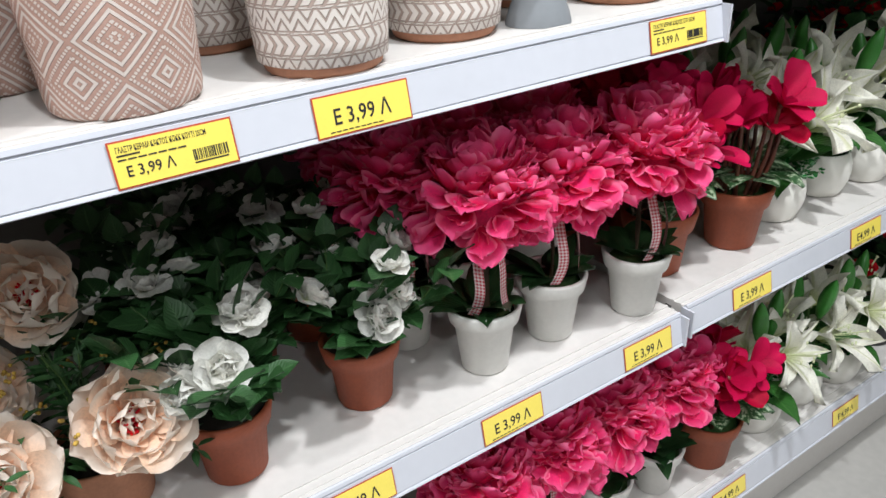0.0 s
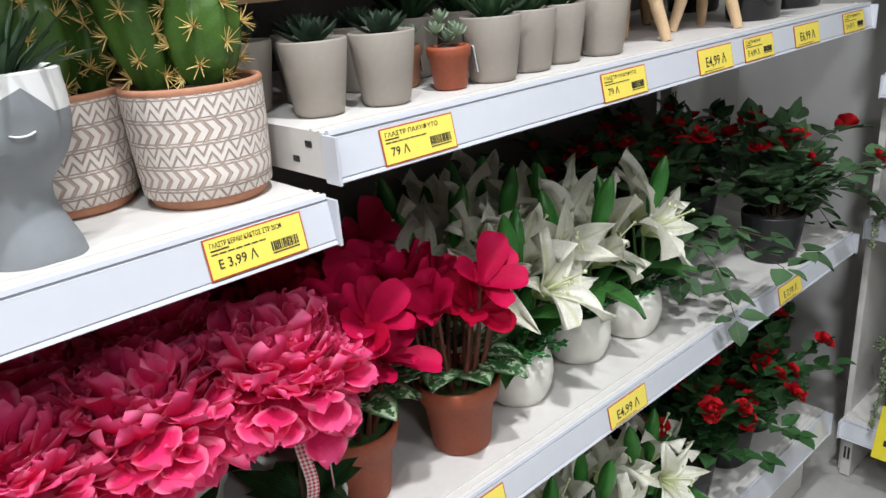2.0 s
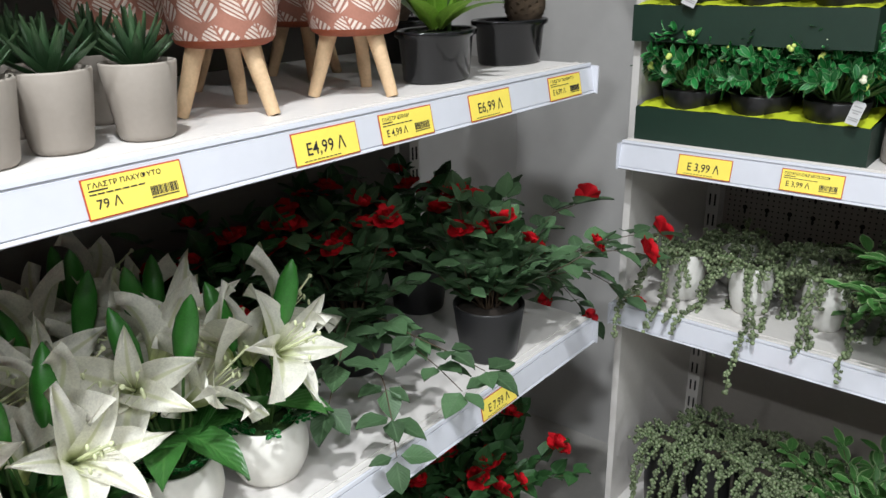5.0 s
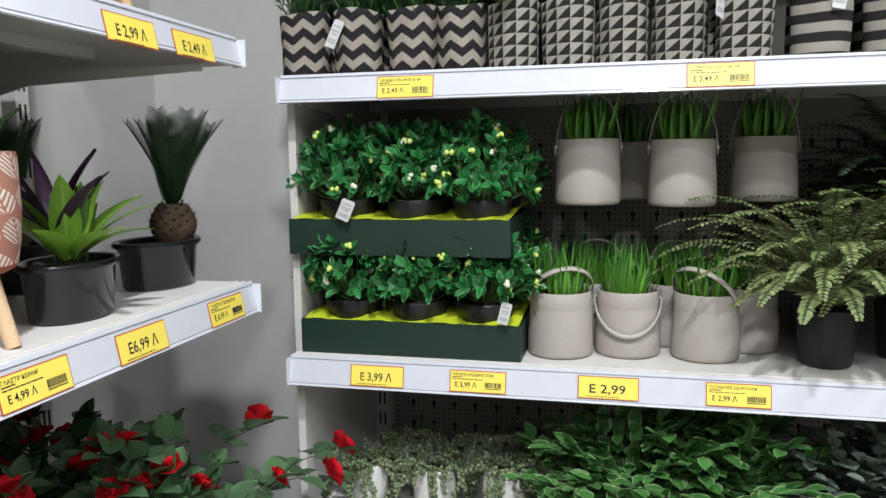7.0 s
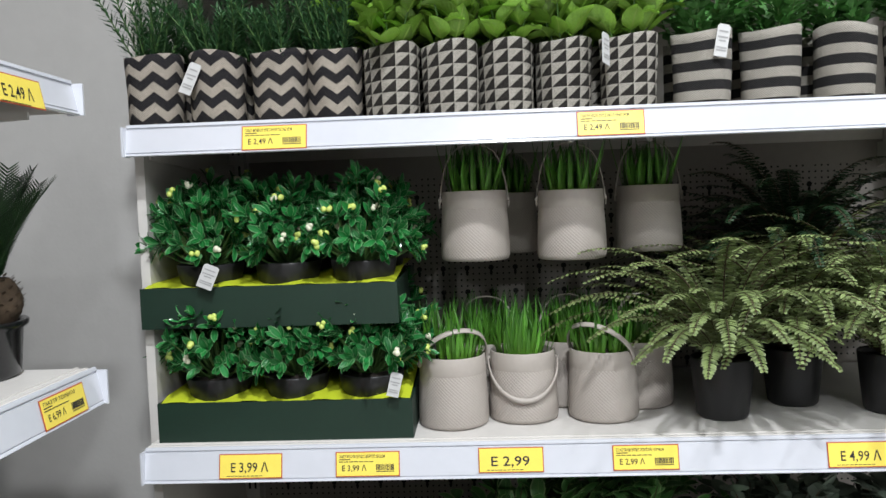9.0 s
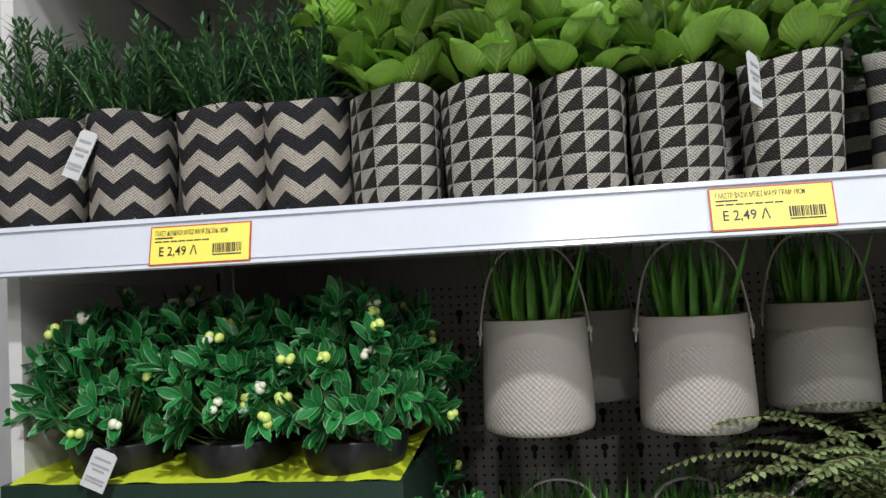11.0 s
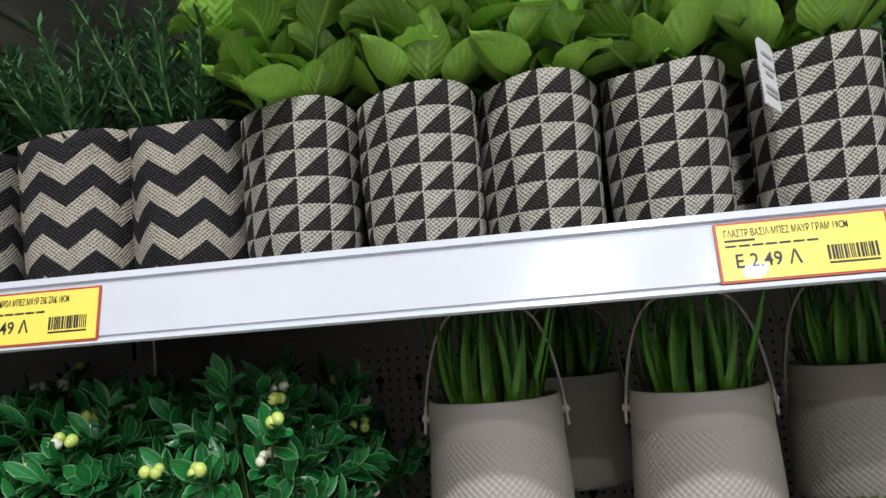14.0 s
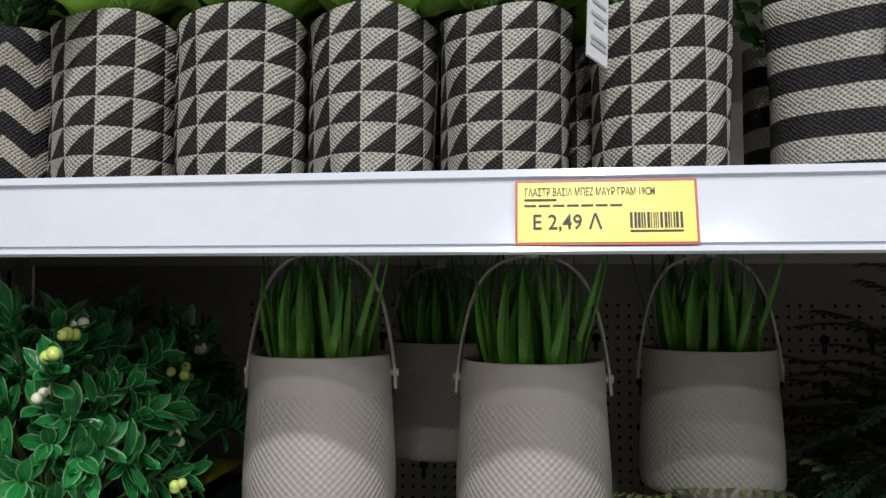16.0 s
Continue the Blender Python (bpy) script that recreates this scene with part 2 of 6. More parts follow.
veined("petal_lily", (0.86, 0.845, 0.75), (0.64, 0.66, 0.40), rough=0.5, isl=0.1, trans=0.28, root=(0.55, 0.62, 0.25), ribw=0.1, vein=0.05)
veined("petal_peach", (0.84, 0.60, 0.44), None, rough=0.6, isl=0.1, trans=0.3, root=(0.85, 0.33, 0.14), tip=(0.86, 0.77, 0.68), vein=0.03)


def patterned(name, ink, cloth, kind, weave):
    """A printed or carved pot wall: u runs once round the pot, v is the height in metres."""
    m = material(name, cloth, rough=0.85 if weave else 0.7, var=0.12, scale=40, bump=0.2, bscale=300, spec=0.12 if weave else 0.35)
    g = NG(m)
    u, v = g.uv()
    c = g.colour()

    def tri(x):
        return g.m("MULTIPLY", g.m("PINGPONG", x, 0.5), 2.0)

    def frac(x):
        return g.m("FRACT", x)

    if kind == "chevron":
        h = g.m("ADD", g.m("SUBTRACT", g.m("MULTIPLY", v, 1 / 0.0303), g.m("MULTIPLY", tri(g.m("MULTIPLY", u, 7.0)), 0.46)), 0.0)
        f = g.smooth(g.m("ABSOLUTE", g.m("SUBTRACT", frac(h), 0.5)), 0.235, 0.25)
    elif kind == "triangles":
        a, b = frac(g.m("MULTIPLY", u, 12.0)), frac(g.m("MULTIPLY", v, 1 / 0.0182))
        f = g.m("MULTIPLY", g.smooth(g.m("SUBTRACT", a, b), -0.02, 0.02), 1.0)
        f = g.m("MULTIPLY", f, g.m("MULTIPLY", g.m("LESS_THAN", b, 0.94), g.m("GREATER_THAN", a, 0.045)))
    elif kind == "stripes":
        f = g.smooth(g.m("ABSOLUTE", g.m("SUBTRACT", frac(g.m("MULTIPLY", v, 1 / 0.0285)), 0.5)), 0.24, 0.26)
    elif kind == "bands":
        row = g.m("MULTIPLY", v, 1 / 0.0205)
        b = frac(row)
        odd = g.m("GREATER_THAN", g.m("FRACT", g.m("MULTIPLY", g.m("FLOOR", row), 0.5)), 0.25)
        h = g.m("ABSOLUTE", g.m("SUBTRACT", g.m("SUBTRACT", b, 0.2), g.m("MULTIPLY", tri(g.m("MULTIPLY", u, 26.0)), 0.6)))
        zig = g.smooth(g.m("ABSOLUTE", g.m("SUBTRACT", h, 0.27)), 0.05, 0.10)
        sl = g.m("ADD", g.m("MULTIPLY", u, 36.0), g.m("MULTIPLY", g.m("ABSOLUTE", g.m("SUBTRACT", b, 0.5)), 1.4))
        arr = g.smooth(g.m("ABSOLUTE", g.m("SUBTRACT", frac(sl), 0.5)), 0.14, 0.20)
        f = g.m("ADD", g.m("MULTIPLY", zig, g.m("SUBTRACT", 1.0, odd)), g.m("MULTIPLY", arr, odd))
        f = g.m("MULTIPLY", f, g.smooth(g.m("ABSOLUTE", g.m("SUBTRACT", g.m("ABSOLUTE", g.m("SUBTRACT", b, 0.5)), 0.43)), 0.02, 0.04))
        f = g.m("MULTIPLY", f, g.smooth(v, 0.009, 0.011))
    elif kind == "diamonds":
        a = g.m("ABSOLUTE", g.m("SUBTRACT", frac(g.m("MULTIPLY", u, 6.0)), 0.5))
        b = g.m("ABSOLUTE", g.m("SUBTRACT", frac(g.m("MULTIPLY", v, 1 / 0.062)), 0.5))
        s = g.m("ADD", a, b)
        f = g.smooth(g.m("ABSOLUTE", g.m("SUBTRACT", frac(g.m("MULTIPLY", s, 8.0)), 0.5)), 0.27, 0.2)
        dots = g.m("GREATER_THAN", frac(g.m("MULTIPLY", g.m("SUBTRACT", a, b), 15.0)), 0.35)
        f = g.m("MULTIPLY", f, g.m("MAXIMUM", dots, g.m("LESS_THAN", frac(g.m("MULTIPLY", s, 2.0)), 0.5)))
    else:  # leaves
        row = g.m("MULTIPLY", v, 1 / 0.034)
        sh = g.m("MULTIPLY", g.m("FLOOR", row), 0.5)
        a = g.m("SUBTRACT", frac(g.m("ADD", g.m("MULTIPLY", u, 8.0), sh)), 0.5)
        b = frac(row)
        aa = g.m("ABSOLUTE", g.m("ADD", a, g.m("MULTIPLY", g.m("SUBTRACT", b, 0.5), 0.35)))
        veins = g.smooth(g.m("ABSOLUTE", g.m("SUBTRACT", frac(g.m("ADD", g.m("MULTIPLY", b, 5.0), g.m("MULTIPLY", aa, -6.0))), 0.5)), 0.34, 0.27)
        body = g.m("LESS_THAN", aa, g.m("MULTIPLY", g.m("SINE", g.m("MULTIPLY", b, 3.14159)), 0.46))
        f = g.m("MULTIPLY", veins, g.m("MULTIPLY", body, g.m("GREATER_THAN", aa, 0.03)))
    c = g.mix(f, c, ink)
    if weave:
        w = g.m("MULTIPLY", g.m("SINE", g.m("ADD", g.m("MULTIPLY", u, 6.2832 * 72), g.m("MULTIPLY", g.noise(90), 9.0))), g.m("SINE", g.m("ADD", g.m("MULTIPLY", v, 6.2832 / 0.0029), g.m("MULTIPLY", g.noise(130), 5.0))))
        c = g.mix(g.m("MULTIPLY", g.smooth(g.m("ADD", w, g.m("MULTIPLY", g.noise(420), 1.7)), 0.95, 0.15), 0.72), c, tuple(x * 0.14 for x in cloth))
        g.relief(w, 0.6, 0.0008)
    else:
        g.relief(f, 1.0, 0.0022)
    g.base(c)
    return m


patterned("burlap_chevron", (0.012, 0.012, 0.016), (0.40, 0.355, 0.30), "chevron", True)
patterned("burlap_triangles", (0.016, 0.014, 0.013), (0.40, 0.375, 0.33), "triangles", True)
patterned("burlap_stripes", (0.014, 0.014, 0.016), (0.39, 0.365, 0.32), "stripes", True)
patterned("carved_bands", (0.78, 0.71, 0.66), (0.46, 0.355, 0.305), "bands", False)
patterned("carved_diamonds", (0.70, 0.61, 0.56), (0.46, 0.29, 0.235), "diamonds", False)
patterned("carved_leaves", (0.76, 0.64, 0.57), (0.40, 0.18, 0.13), "leaves", False)
m = material("gingham", (0.55, 0.03, 0.05), rough=0.8)
g = NG(m)
u, v = g.uv()
ca, cb = g.m("GREATER_THAN", g.m("FRACT", g.m("MULTIPLY", u, 3.0)), 0.5), g.m("GREATER_THAN", g.m("FRACT", g.m("MULTIPLY", v, 1 / 0.0045)), 0.5)
g.base(g.mix(g.m("MULTIPLY", g.m("ADD", ca, cb), 0.5), (0.50, 0.02, 0.05), (0.75, 0.70, 0.68)))
m = MATS["bucket_grey"].copy()
m.name = "bucket_dimpled"
MATS["bucket_dimpled"] = m
g = NG(m)
u, v = g.uv()
p, q = g.m("MULTIPLY", u, 6.2832 * 60), g.m("MULTIPLY", v, 6.2832 / 0.0056)
g.relief(g.m("MULTIPLY", g.m("COSINE", p), g.m("COSINE", q)), 0.5, 0.0008)

# ---- kit ----
rnd = random.Random(7)
TAU = math.tau


class Geo:
    """Collects vertices, faces and uv of one mesh."""

    def __init__(self):
        self.v, self.f, self.uv, self.mi = [], [], [], []

    def grid(self, rows, uvs, closed=False, mi=0):
        k, w = len(self.v), len(rows[0])
        for r in rows:
            self.v.extend(r)
        for i in range(len(rows) - 1):
            for j in range(w if closed else w - 1):
                j2 = (j + 1) % w
                self.f.append((k + i * w + j, k + i * w + j2, k + (i + 1) * w + j2, k + (i + 1) * w + j))
                ua, ub = uvs[i][j], uvs[i + 1][j]
                if closed and j2 == 0:
                    uc, ud = (1.0, uvs[i][0][1]), (1.0, uvs[i + 1][0][1])
                else:
                    uc, ud = uvs[i][j2], uvs[i + 1][j2]
                self.uv.extend((ua, uc, ud, ub))
                self.mi.append(mi)

    def poly(self, pts, mi=0):
        k = len(self.v)
        self.v.extend(pts)
        self.f.append(tuple(range(k, k + len(pts))))
        self.uv.extend([(0.5, 0.5)] * len(pts))
        self.mi.append(mi)

    def box(self, x0, x1, y0, y1, z0, z1, mi=0):
        c = [(x, y, z) for z in (z0, z1) for y in (y0, y1) for x in (x0, x1)]
        for q in ((0, 2, 3, 1), (4, 5, 7, 6), (0, 1, 5, 4), (2, 6, 7, 3), (0, 4, 6, 2), (1, 3, 7, 5)):
            self.poly([c[i] for i in q], mi)

    def mesh(self, name, mats, smooth=True):
        me = bpy.data.meshes.new(name)
        me.from_pydata([tuple(p) for p in self.v], [], self.f)
        lay = me.uv_layers.new(name="UVMap")
        lay.data.foreach_set("uv", np.array(self.uv, dtype=np.float32).ravel())
        for m in (mats if isinstance(mats, (list, tuple)) else [mats]):
            me.materials.append(MATS[m])
        me.polygons.foreach_set("material_index", self.mi)
        me.polygons.foreach_set("use_smooth", [smooth] * len(self.f))
        me.update()
        return me


def thing(name, label, category, group="", kind=""):
    return tagged(new(name), label, category, group, kind)


def part(name, geo, mat, parent=None, label="", smooth=True, bevel=0.0):
    """One mesh object, under a thing or a part if a parent is given."""
    ob = new(name, geo.mesh(name, mat, smooth))
    if bevel:
        mod = ob.modifiers.new("bevel", "BEVEL")
        mod.width, mod.segments, mod.limit_method = bevel, 2, "ANGLE"
        for p in ob.data.polygons:
            p.use_smooth = False
    if parent:
        ob.parent = parent
    if label:
        ob["label"] = label
    return ob


def unit(a):
    a = np.asarray(a, float)
    return a / max(np.linalg.norm(a), 1e-9)


def lathe(g, prof, n=32, c=(0, 0), sx=1.0, sy=1.0, mi=0, close=False):
    """A turned shape from (radius, height) pairs; u once round, v the height."""
    rows, uvs = [], []
    for r, z in prof:
        rows.append([(c[0] + sx * r * math.cos(TAU * j / n), c[1] + sy * r * math.sin(TAU * j / n), z) for j in range(n)])
        uvs.append([(j / n, z) for j in range(n)])
    g.grid(rows, uvs, True, mi)
    if close:
        g.poly(rows[0][::-1], mi)
    return g


def tube(g, pts, r0, r1, n=6, mi=0):
    """A round stem along points."""
    pts = [np.asarray(p, float) for p in pts]
    rows, uvs = [], []
    for i, p in enumerate(pts):
        d = unit(pts[min(i + 1, len(pts) - 1)] - pts[max(i - 1, 0)])
        a = unit(np.cross(d, (0.3, 0.5, 0.81) if abs(d[2]) < 0.95 else (1, 0, 0)))
        b = np.cross(d, a)
        r = r0 + (r1 - r0) * i / max(1, len(pts) - 1)
        rows.append([p + r * (a * math.cos(TAU * j / n) + b * math.sin(TAU * j / n)) for j in range(n)])
        uvs.append([(j / n, i / len(pts)) for j in range(n)])
    g.grid(rows, uvs, True, mi)
    g.poly(rows[-1], mi)


def ell(s):
    return math.sin(math.pi * min(1, max(0, s))) ** 0.8


def lance(s):
    return math.sin(math.pi * s ** 0.8) ** 1.1


def ovate(s):
    return math.sin(math.pi * s ** 0.65) ** 0.85


def petalf(s):
    return min(1.0, (1.5 * s + 0.08)) ** 0.85 * (0.32 + 0.68 * max(0.0, 1 - s ** 6) ** 0.5)


def blade(s):
    return (0.75 + 0.5 * s) * max(0.0, 1 - s ** 2.2)


def leaf(g, base, d, up, L, W, prof=ell, bend=0.25, cup=0.12, n=4, m=2, wave=0.0, mi=0, twist=0.0, rs=None):
    """A blade with real curvature; bend curls it back, cup lifts its sides, wave ruffles the rim."""
    rs = rs or rnd
    base, d = np.asarray(base, float), unit(d)
    side = np.cross(d, up)
    if np.linalg.norm(side) < 1e-3:
        side = np.cross(d, (1, 0.2, 0))
    side = unit(side)
    nrm = np.cross(side, d)
    rows, uvs = [], []
    ph = rs.random() * TAU
    for i in range(n + 1):
        s = math.sin(0.5 * math.pi * i / n) ** 0.85 if prof is petalf else (i / n) ** 0.9
        w = 0.5 * W * prof(s)
        th = bend * s
        p = base + L * (d * (math.sin(th) / bend if abs(bend) > 1e-3 else s) - nrm * ((1 - math.cos(th)) / bend if abs(bend) > 1e-3 else 0))
        nn = nrm * math.cos(th) + d * math.sin(th)
        tw = twist * s
        sd = side * math.cos(tw) + nn * math.sin(tw)
        row, ur = [], []
        for j in range(m + 1):
            a = 2 * j / m - 1
            reach = 0.0
            off = cup * W * a * a * ell(0.15 + 0.7 * s)
            if wave:
                off += wave * W * s * abs(a) ** 0.7 * math.sin(ph + 2.4 * a + 2 * s) + 0.7 * wave * W * s * s * math.sin(ph * 2 + 3.4 * a)
                if m >= 6:
                    off += 0.55 * wave * W * s ** 4 * math.sin(7.0 * a + 3 * ph)
                    reach = 0.5 * wave * L * s ** 3 * math.sin(5.5 * a + ph) + 0.06 * L * s ** 3 * (1 - a * a)
            row.append(p + sd * (a * w) + nn * off + d * reach)
            ur.append((0.5 + 0.5 * a, s))
        rows.append(row)
        uvs.append(ur)
    g.grid(rows, uvs, False, mi)


def ball(g, c, r, n=8, k=5, mi=0, sz=1.0):
    rows, uvs = [], []
    for i in range(k + 1):
        th = math.pi * (0.02 + 0.96 * i / k)
        rows.append([(c[0] + r * math.sin(th) * math.cos(TAU * j / n), c[1] + r * math.sin(th) * math.sin(TAU * j / n), c[2] + sz * r * math.cos(th)) for j in range(n)][::-1])
        uvs.append([(j / n, i / k) for j in range(n)])
    g.grid(rows, uvs, True, mi)


def cone_dir(axis, spread, rs=None):
    """A random way within spread (radians) of the axis."""
    rs = rs or rnd
    a = unit(axis)
    s = unit(np.cross(a, (0.31, 0.77, 0.55)))
    t = np.cross(a, s)
    th, ph = spread * math.sqrt(rs.random()), rs.random() * TAU
    return a * math.cos(th) + (s * math.cos(ph) + t * math.sin(ph)) * math.sin(th)


def sph(el, az):
    return np.array((math.cos(el) * math.cos(az), math.cos(el) * math.sin(az), math.sin(el)))


UP = np.array((0, 0, 1.0))


# ---- pots ----
def pot_part(th, prof, mat, soil_z, soil_r, soil="soil", n=36, sx=1, sy=1, label="", name="pot"):
    g = lathe(Geo(), prof, n, sx=sx, sy=sy)
    ob = part(name, g, mat, th, label)
    if soil:
        g = Geo()
        rows, uvs = [], []
        for i in range(5):
            r = soil_r * (1 - i / 4) + 0.0005
            rows.append([(sx * r * math.cos(TAU * j / 20), sy * r * math.sin(TAU * j / 20), soil_z + 0.006 * (1 - (r / soil_r) ** 2) + 0.004 * noise.noise((r * 90, j, 3))) for j in range(20)])
            uvs.append([(j / 20, i / 4) for j in range(20)])
        g.grid(rows, uvs, True)
        part("moss" if soil == "moss" else "soil", g, soil, th)
    return ob


def prof_rimmed(rb, rt, h, rim=0.022, lip=0.006):
    """A flowerpot with a collar."""
    rm = rb + (rt - rb) * (1 - rim / h)
    return [(0.001, 0.0), (rb - 0.003, 0.0), (rb, 0.003), (rm - lip, h - rim), (rm, h - rim + 0.002), (rt - 0.001, h - 0.003), (rt - 0.002, h), (rt - 0.006, h), (rt - 0.008, h - 0.004), (rb, h * 0.5), (0.001, h * 0.5)]


def prof_plain(rb, rt, h, t=0.003, foot=0.004):
    return [(0.001, 0.0), (rb - foot, 0.0), (rb - 0.001, foot * 0.7), (rb, foot * 1.6), (rb + (rt - rb) * 0.5, h * 0.5), (rt, h - 0.002), (rt - 0.001, h), (rt - t, h), (rt - t - 0.001, h - 0.004), (rb - t, h * 0.4), (0.001, h * 0.4)]


def prof_bulge(rb, rm, rt, h):
    pts = [(0.001, 0.0), (rb * 0.9, 0.0)]
    for i in range(9):
        s = i / 8
        r = (1 - s) ** 2 * rb + 2 * s * (1 - s) * (2 * rm - 0.5 * (rb + rt)) + s * s * rt
        pts.append((r, 0.002 + (h - 0.004) * s))
    return pts + [(rt - 0.001, h), (rt - 0.004, h), (rt - 0.003, h - 0.006), (rm * 0.9, h * 0.5), (0.001, h * 0.45)]


def tag_part(th, c, d, size=(0.028, 0.042)):
    """A small white paper tag hanging from a plant."""
    c, d = np.asarray(c, float), unit((d[0], d[1], 0.15))
    s = unit(np.cross(d, UP))
    u2 = np.cross(s, d)
    g = Geo()
    w, h = size[0] / 2, size[1] / 2
    sheet = [[c + d * o + s * a * w + u2 * b * h for a, b in ((-1, -1), (1, -1), (1, 0.86), (0.72, 1), (-0.72, 1), (-1, 0.86))] for o in (0.0006, -0.0006)]
    g.poly(sheet[0])
    g.poly(sheet[1][::-1])
    g.grid([[*sheet[1], sheet[1][0]], [*sheet[0], sheet[0][0]]], [[(0, 0)] * 7] * 2)
    tag = part("tag", g, "tag_white", th, "white paper price tag", smooth=False)
    g = Geo()
    for bw, bz in ((0.7, 0.55), (0.8, 0.2), (0.5, -0.02), (0.8, -0.45), (0.8, -0.62)):
        for sg in (1, -1):
            q = [c + d * 0.0012 * sg + s * a * w * bw + u2 * (bz * h + b * h * 0.05) for a, b in ((-1, -1), (1, -1), (1, 1), (-1, 1))]
            g.poly(q if sg > 0 else q[::-1])
    part("print", g, "tag_grey", tag, "grey print", smooth=False)["kind"] = "stuff"


# ---- the place ----
YA, XB = 0.627, 2.294          # shelf fronts of the two runs
BACK_A, BACK_B = 1.11, 2.775   # their back panels
WALL_Y, WALL_X = 1.21, 2.80
SEAM, END_A = 0.882, 2.205
X0, Y0 = -3.2, -3.6            # far ends of the shop, out of view
TOP = 3.1


def slab(name, x0, x1, y0, y1, z0, z1, mat, label="", category="", bevel=0.0):
    g = Geo()
    g.box(x0, x1, y0, y1, z0, z1)
    ob = part(name, g, mat, None, "", False, bevel)
    return tagged(ob, label, category, "", "structure")


slab("floor", X0, WALL_X, Y0, WALL_Y, -0.1, -0.004, "floor_tile", "pale grey polished shop floor tiles", "floor")
slab("wall_north", X0, WALL_X + 0.15, WALL_Y, WALL_Y + 0.15, -0.1, TOP, "wall_paint", "plain light grey painted shop wall", "wall")
slab("wall_east", WALL_X, WALL_X + 0.15, Y0, WALL_Y, -0.1, TOP, "wall_paint", "plain light grey painted shop wall", "wall")
# south and west walls are unseen, added dark to hold ambient light down
slab("wall_south", X0, WALL_X + 0.15, Y0 - 0.15, Y0, -0.1, TOP, "far_wall", "plain mid grey unseen wall that keeps bounce light low", "wall")
slab("wall_west", X0 - 0.15, X0, Y0 - 0.15, WALL_Y + 0.15, -0.1, TOP, "far_wall", "plain mid grey unseen wall that keeps bounce light low", "wall")
slab("ceiling", X0 - 0.15, WALL_X + 0.15, Y0 - 0.15, WALL_Y + 0.15, TOP, TOP + 0.1, "ceiling_paint", "flat white shop ceiling", "ceiling")

for lx, ly, share in LAMPS:
    th = thing("ceiling_light", "round white recessed ceiling downlight", "ceiling light", "ceiling lights")
    g = lathe(Geo(), [(LAMP_SIZE / 2 + 0.004, -0.002), (LAMP_SIZE / 2 + 0.02, -0.004), (LAMP_SIZE / 2 + 0.022, 0.045), (LAMP_SIZE / 2 + 0.004, 0.045)], 32)
    part("rim", g, "head_white", th)
    th.matrix_basis = pose(lx, ly, LAMP_Z + 0.005)


def rail_profile(h):
    """Price rail, leaning back: (outwards, height under the shelf's top)."""
    lean = 0.20
    pts = [(-0.004, 0.0), (-0.001, 0.0025), (0.002, 0.002), (0.003, -0.0022), (0.0006, -0.0028), (0.0006, -0.0044), (0.003, -0.0052), (0.003, -0.006)]
    pts += [(0.003 + lean * (k / 4) * (h - 0.012), -0.006 - (k / 4) * (h - 0.012)) for k in range(1, 5)]
    b = pts[-1]
    return pts + [(b[0] - 0.0014, b[1] - 0.0004), (b[0] - 0.0014, b[1] - 0.0014), (b[0] + 0.0012, b[1] - 0.002), (b[0] + 0.0022, b[1] - 0.0045), (b[0], b[1] - 0.006), (-0.004, -h + 0.002)]


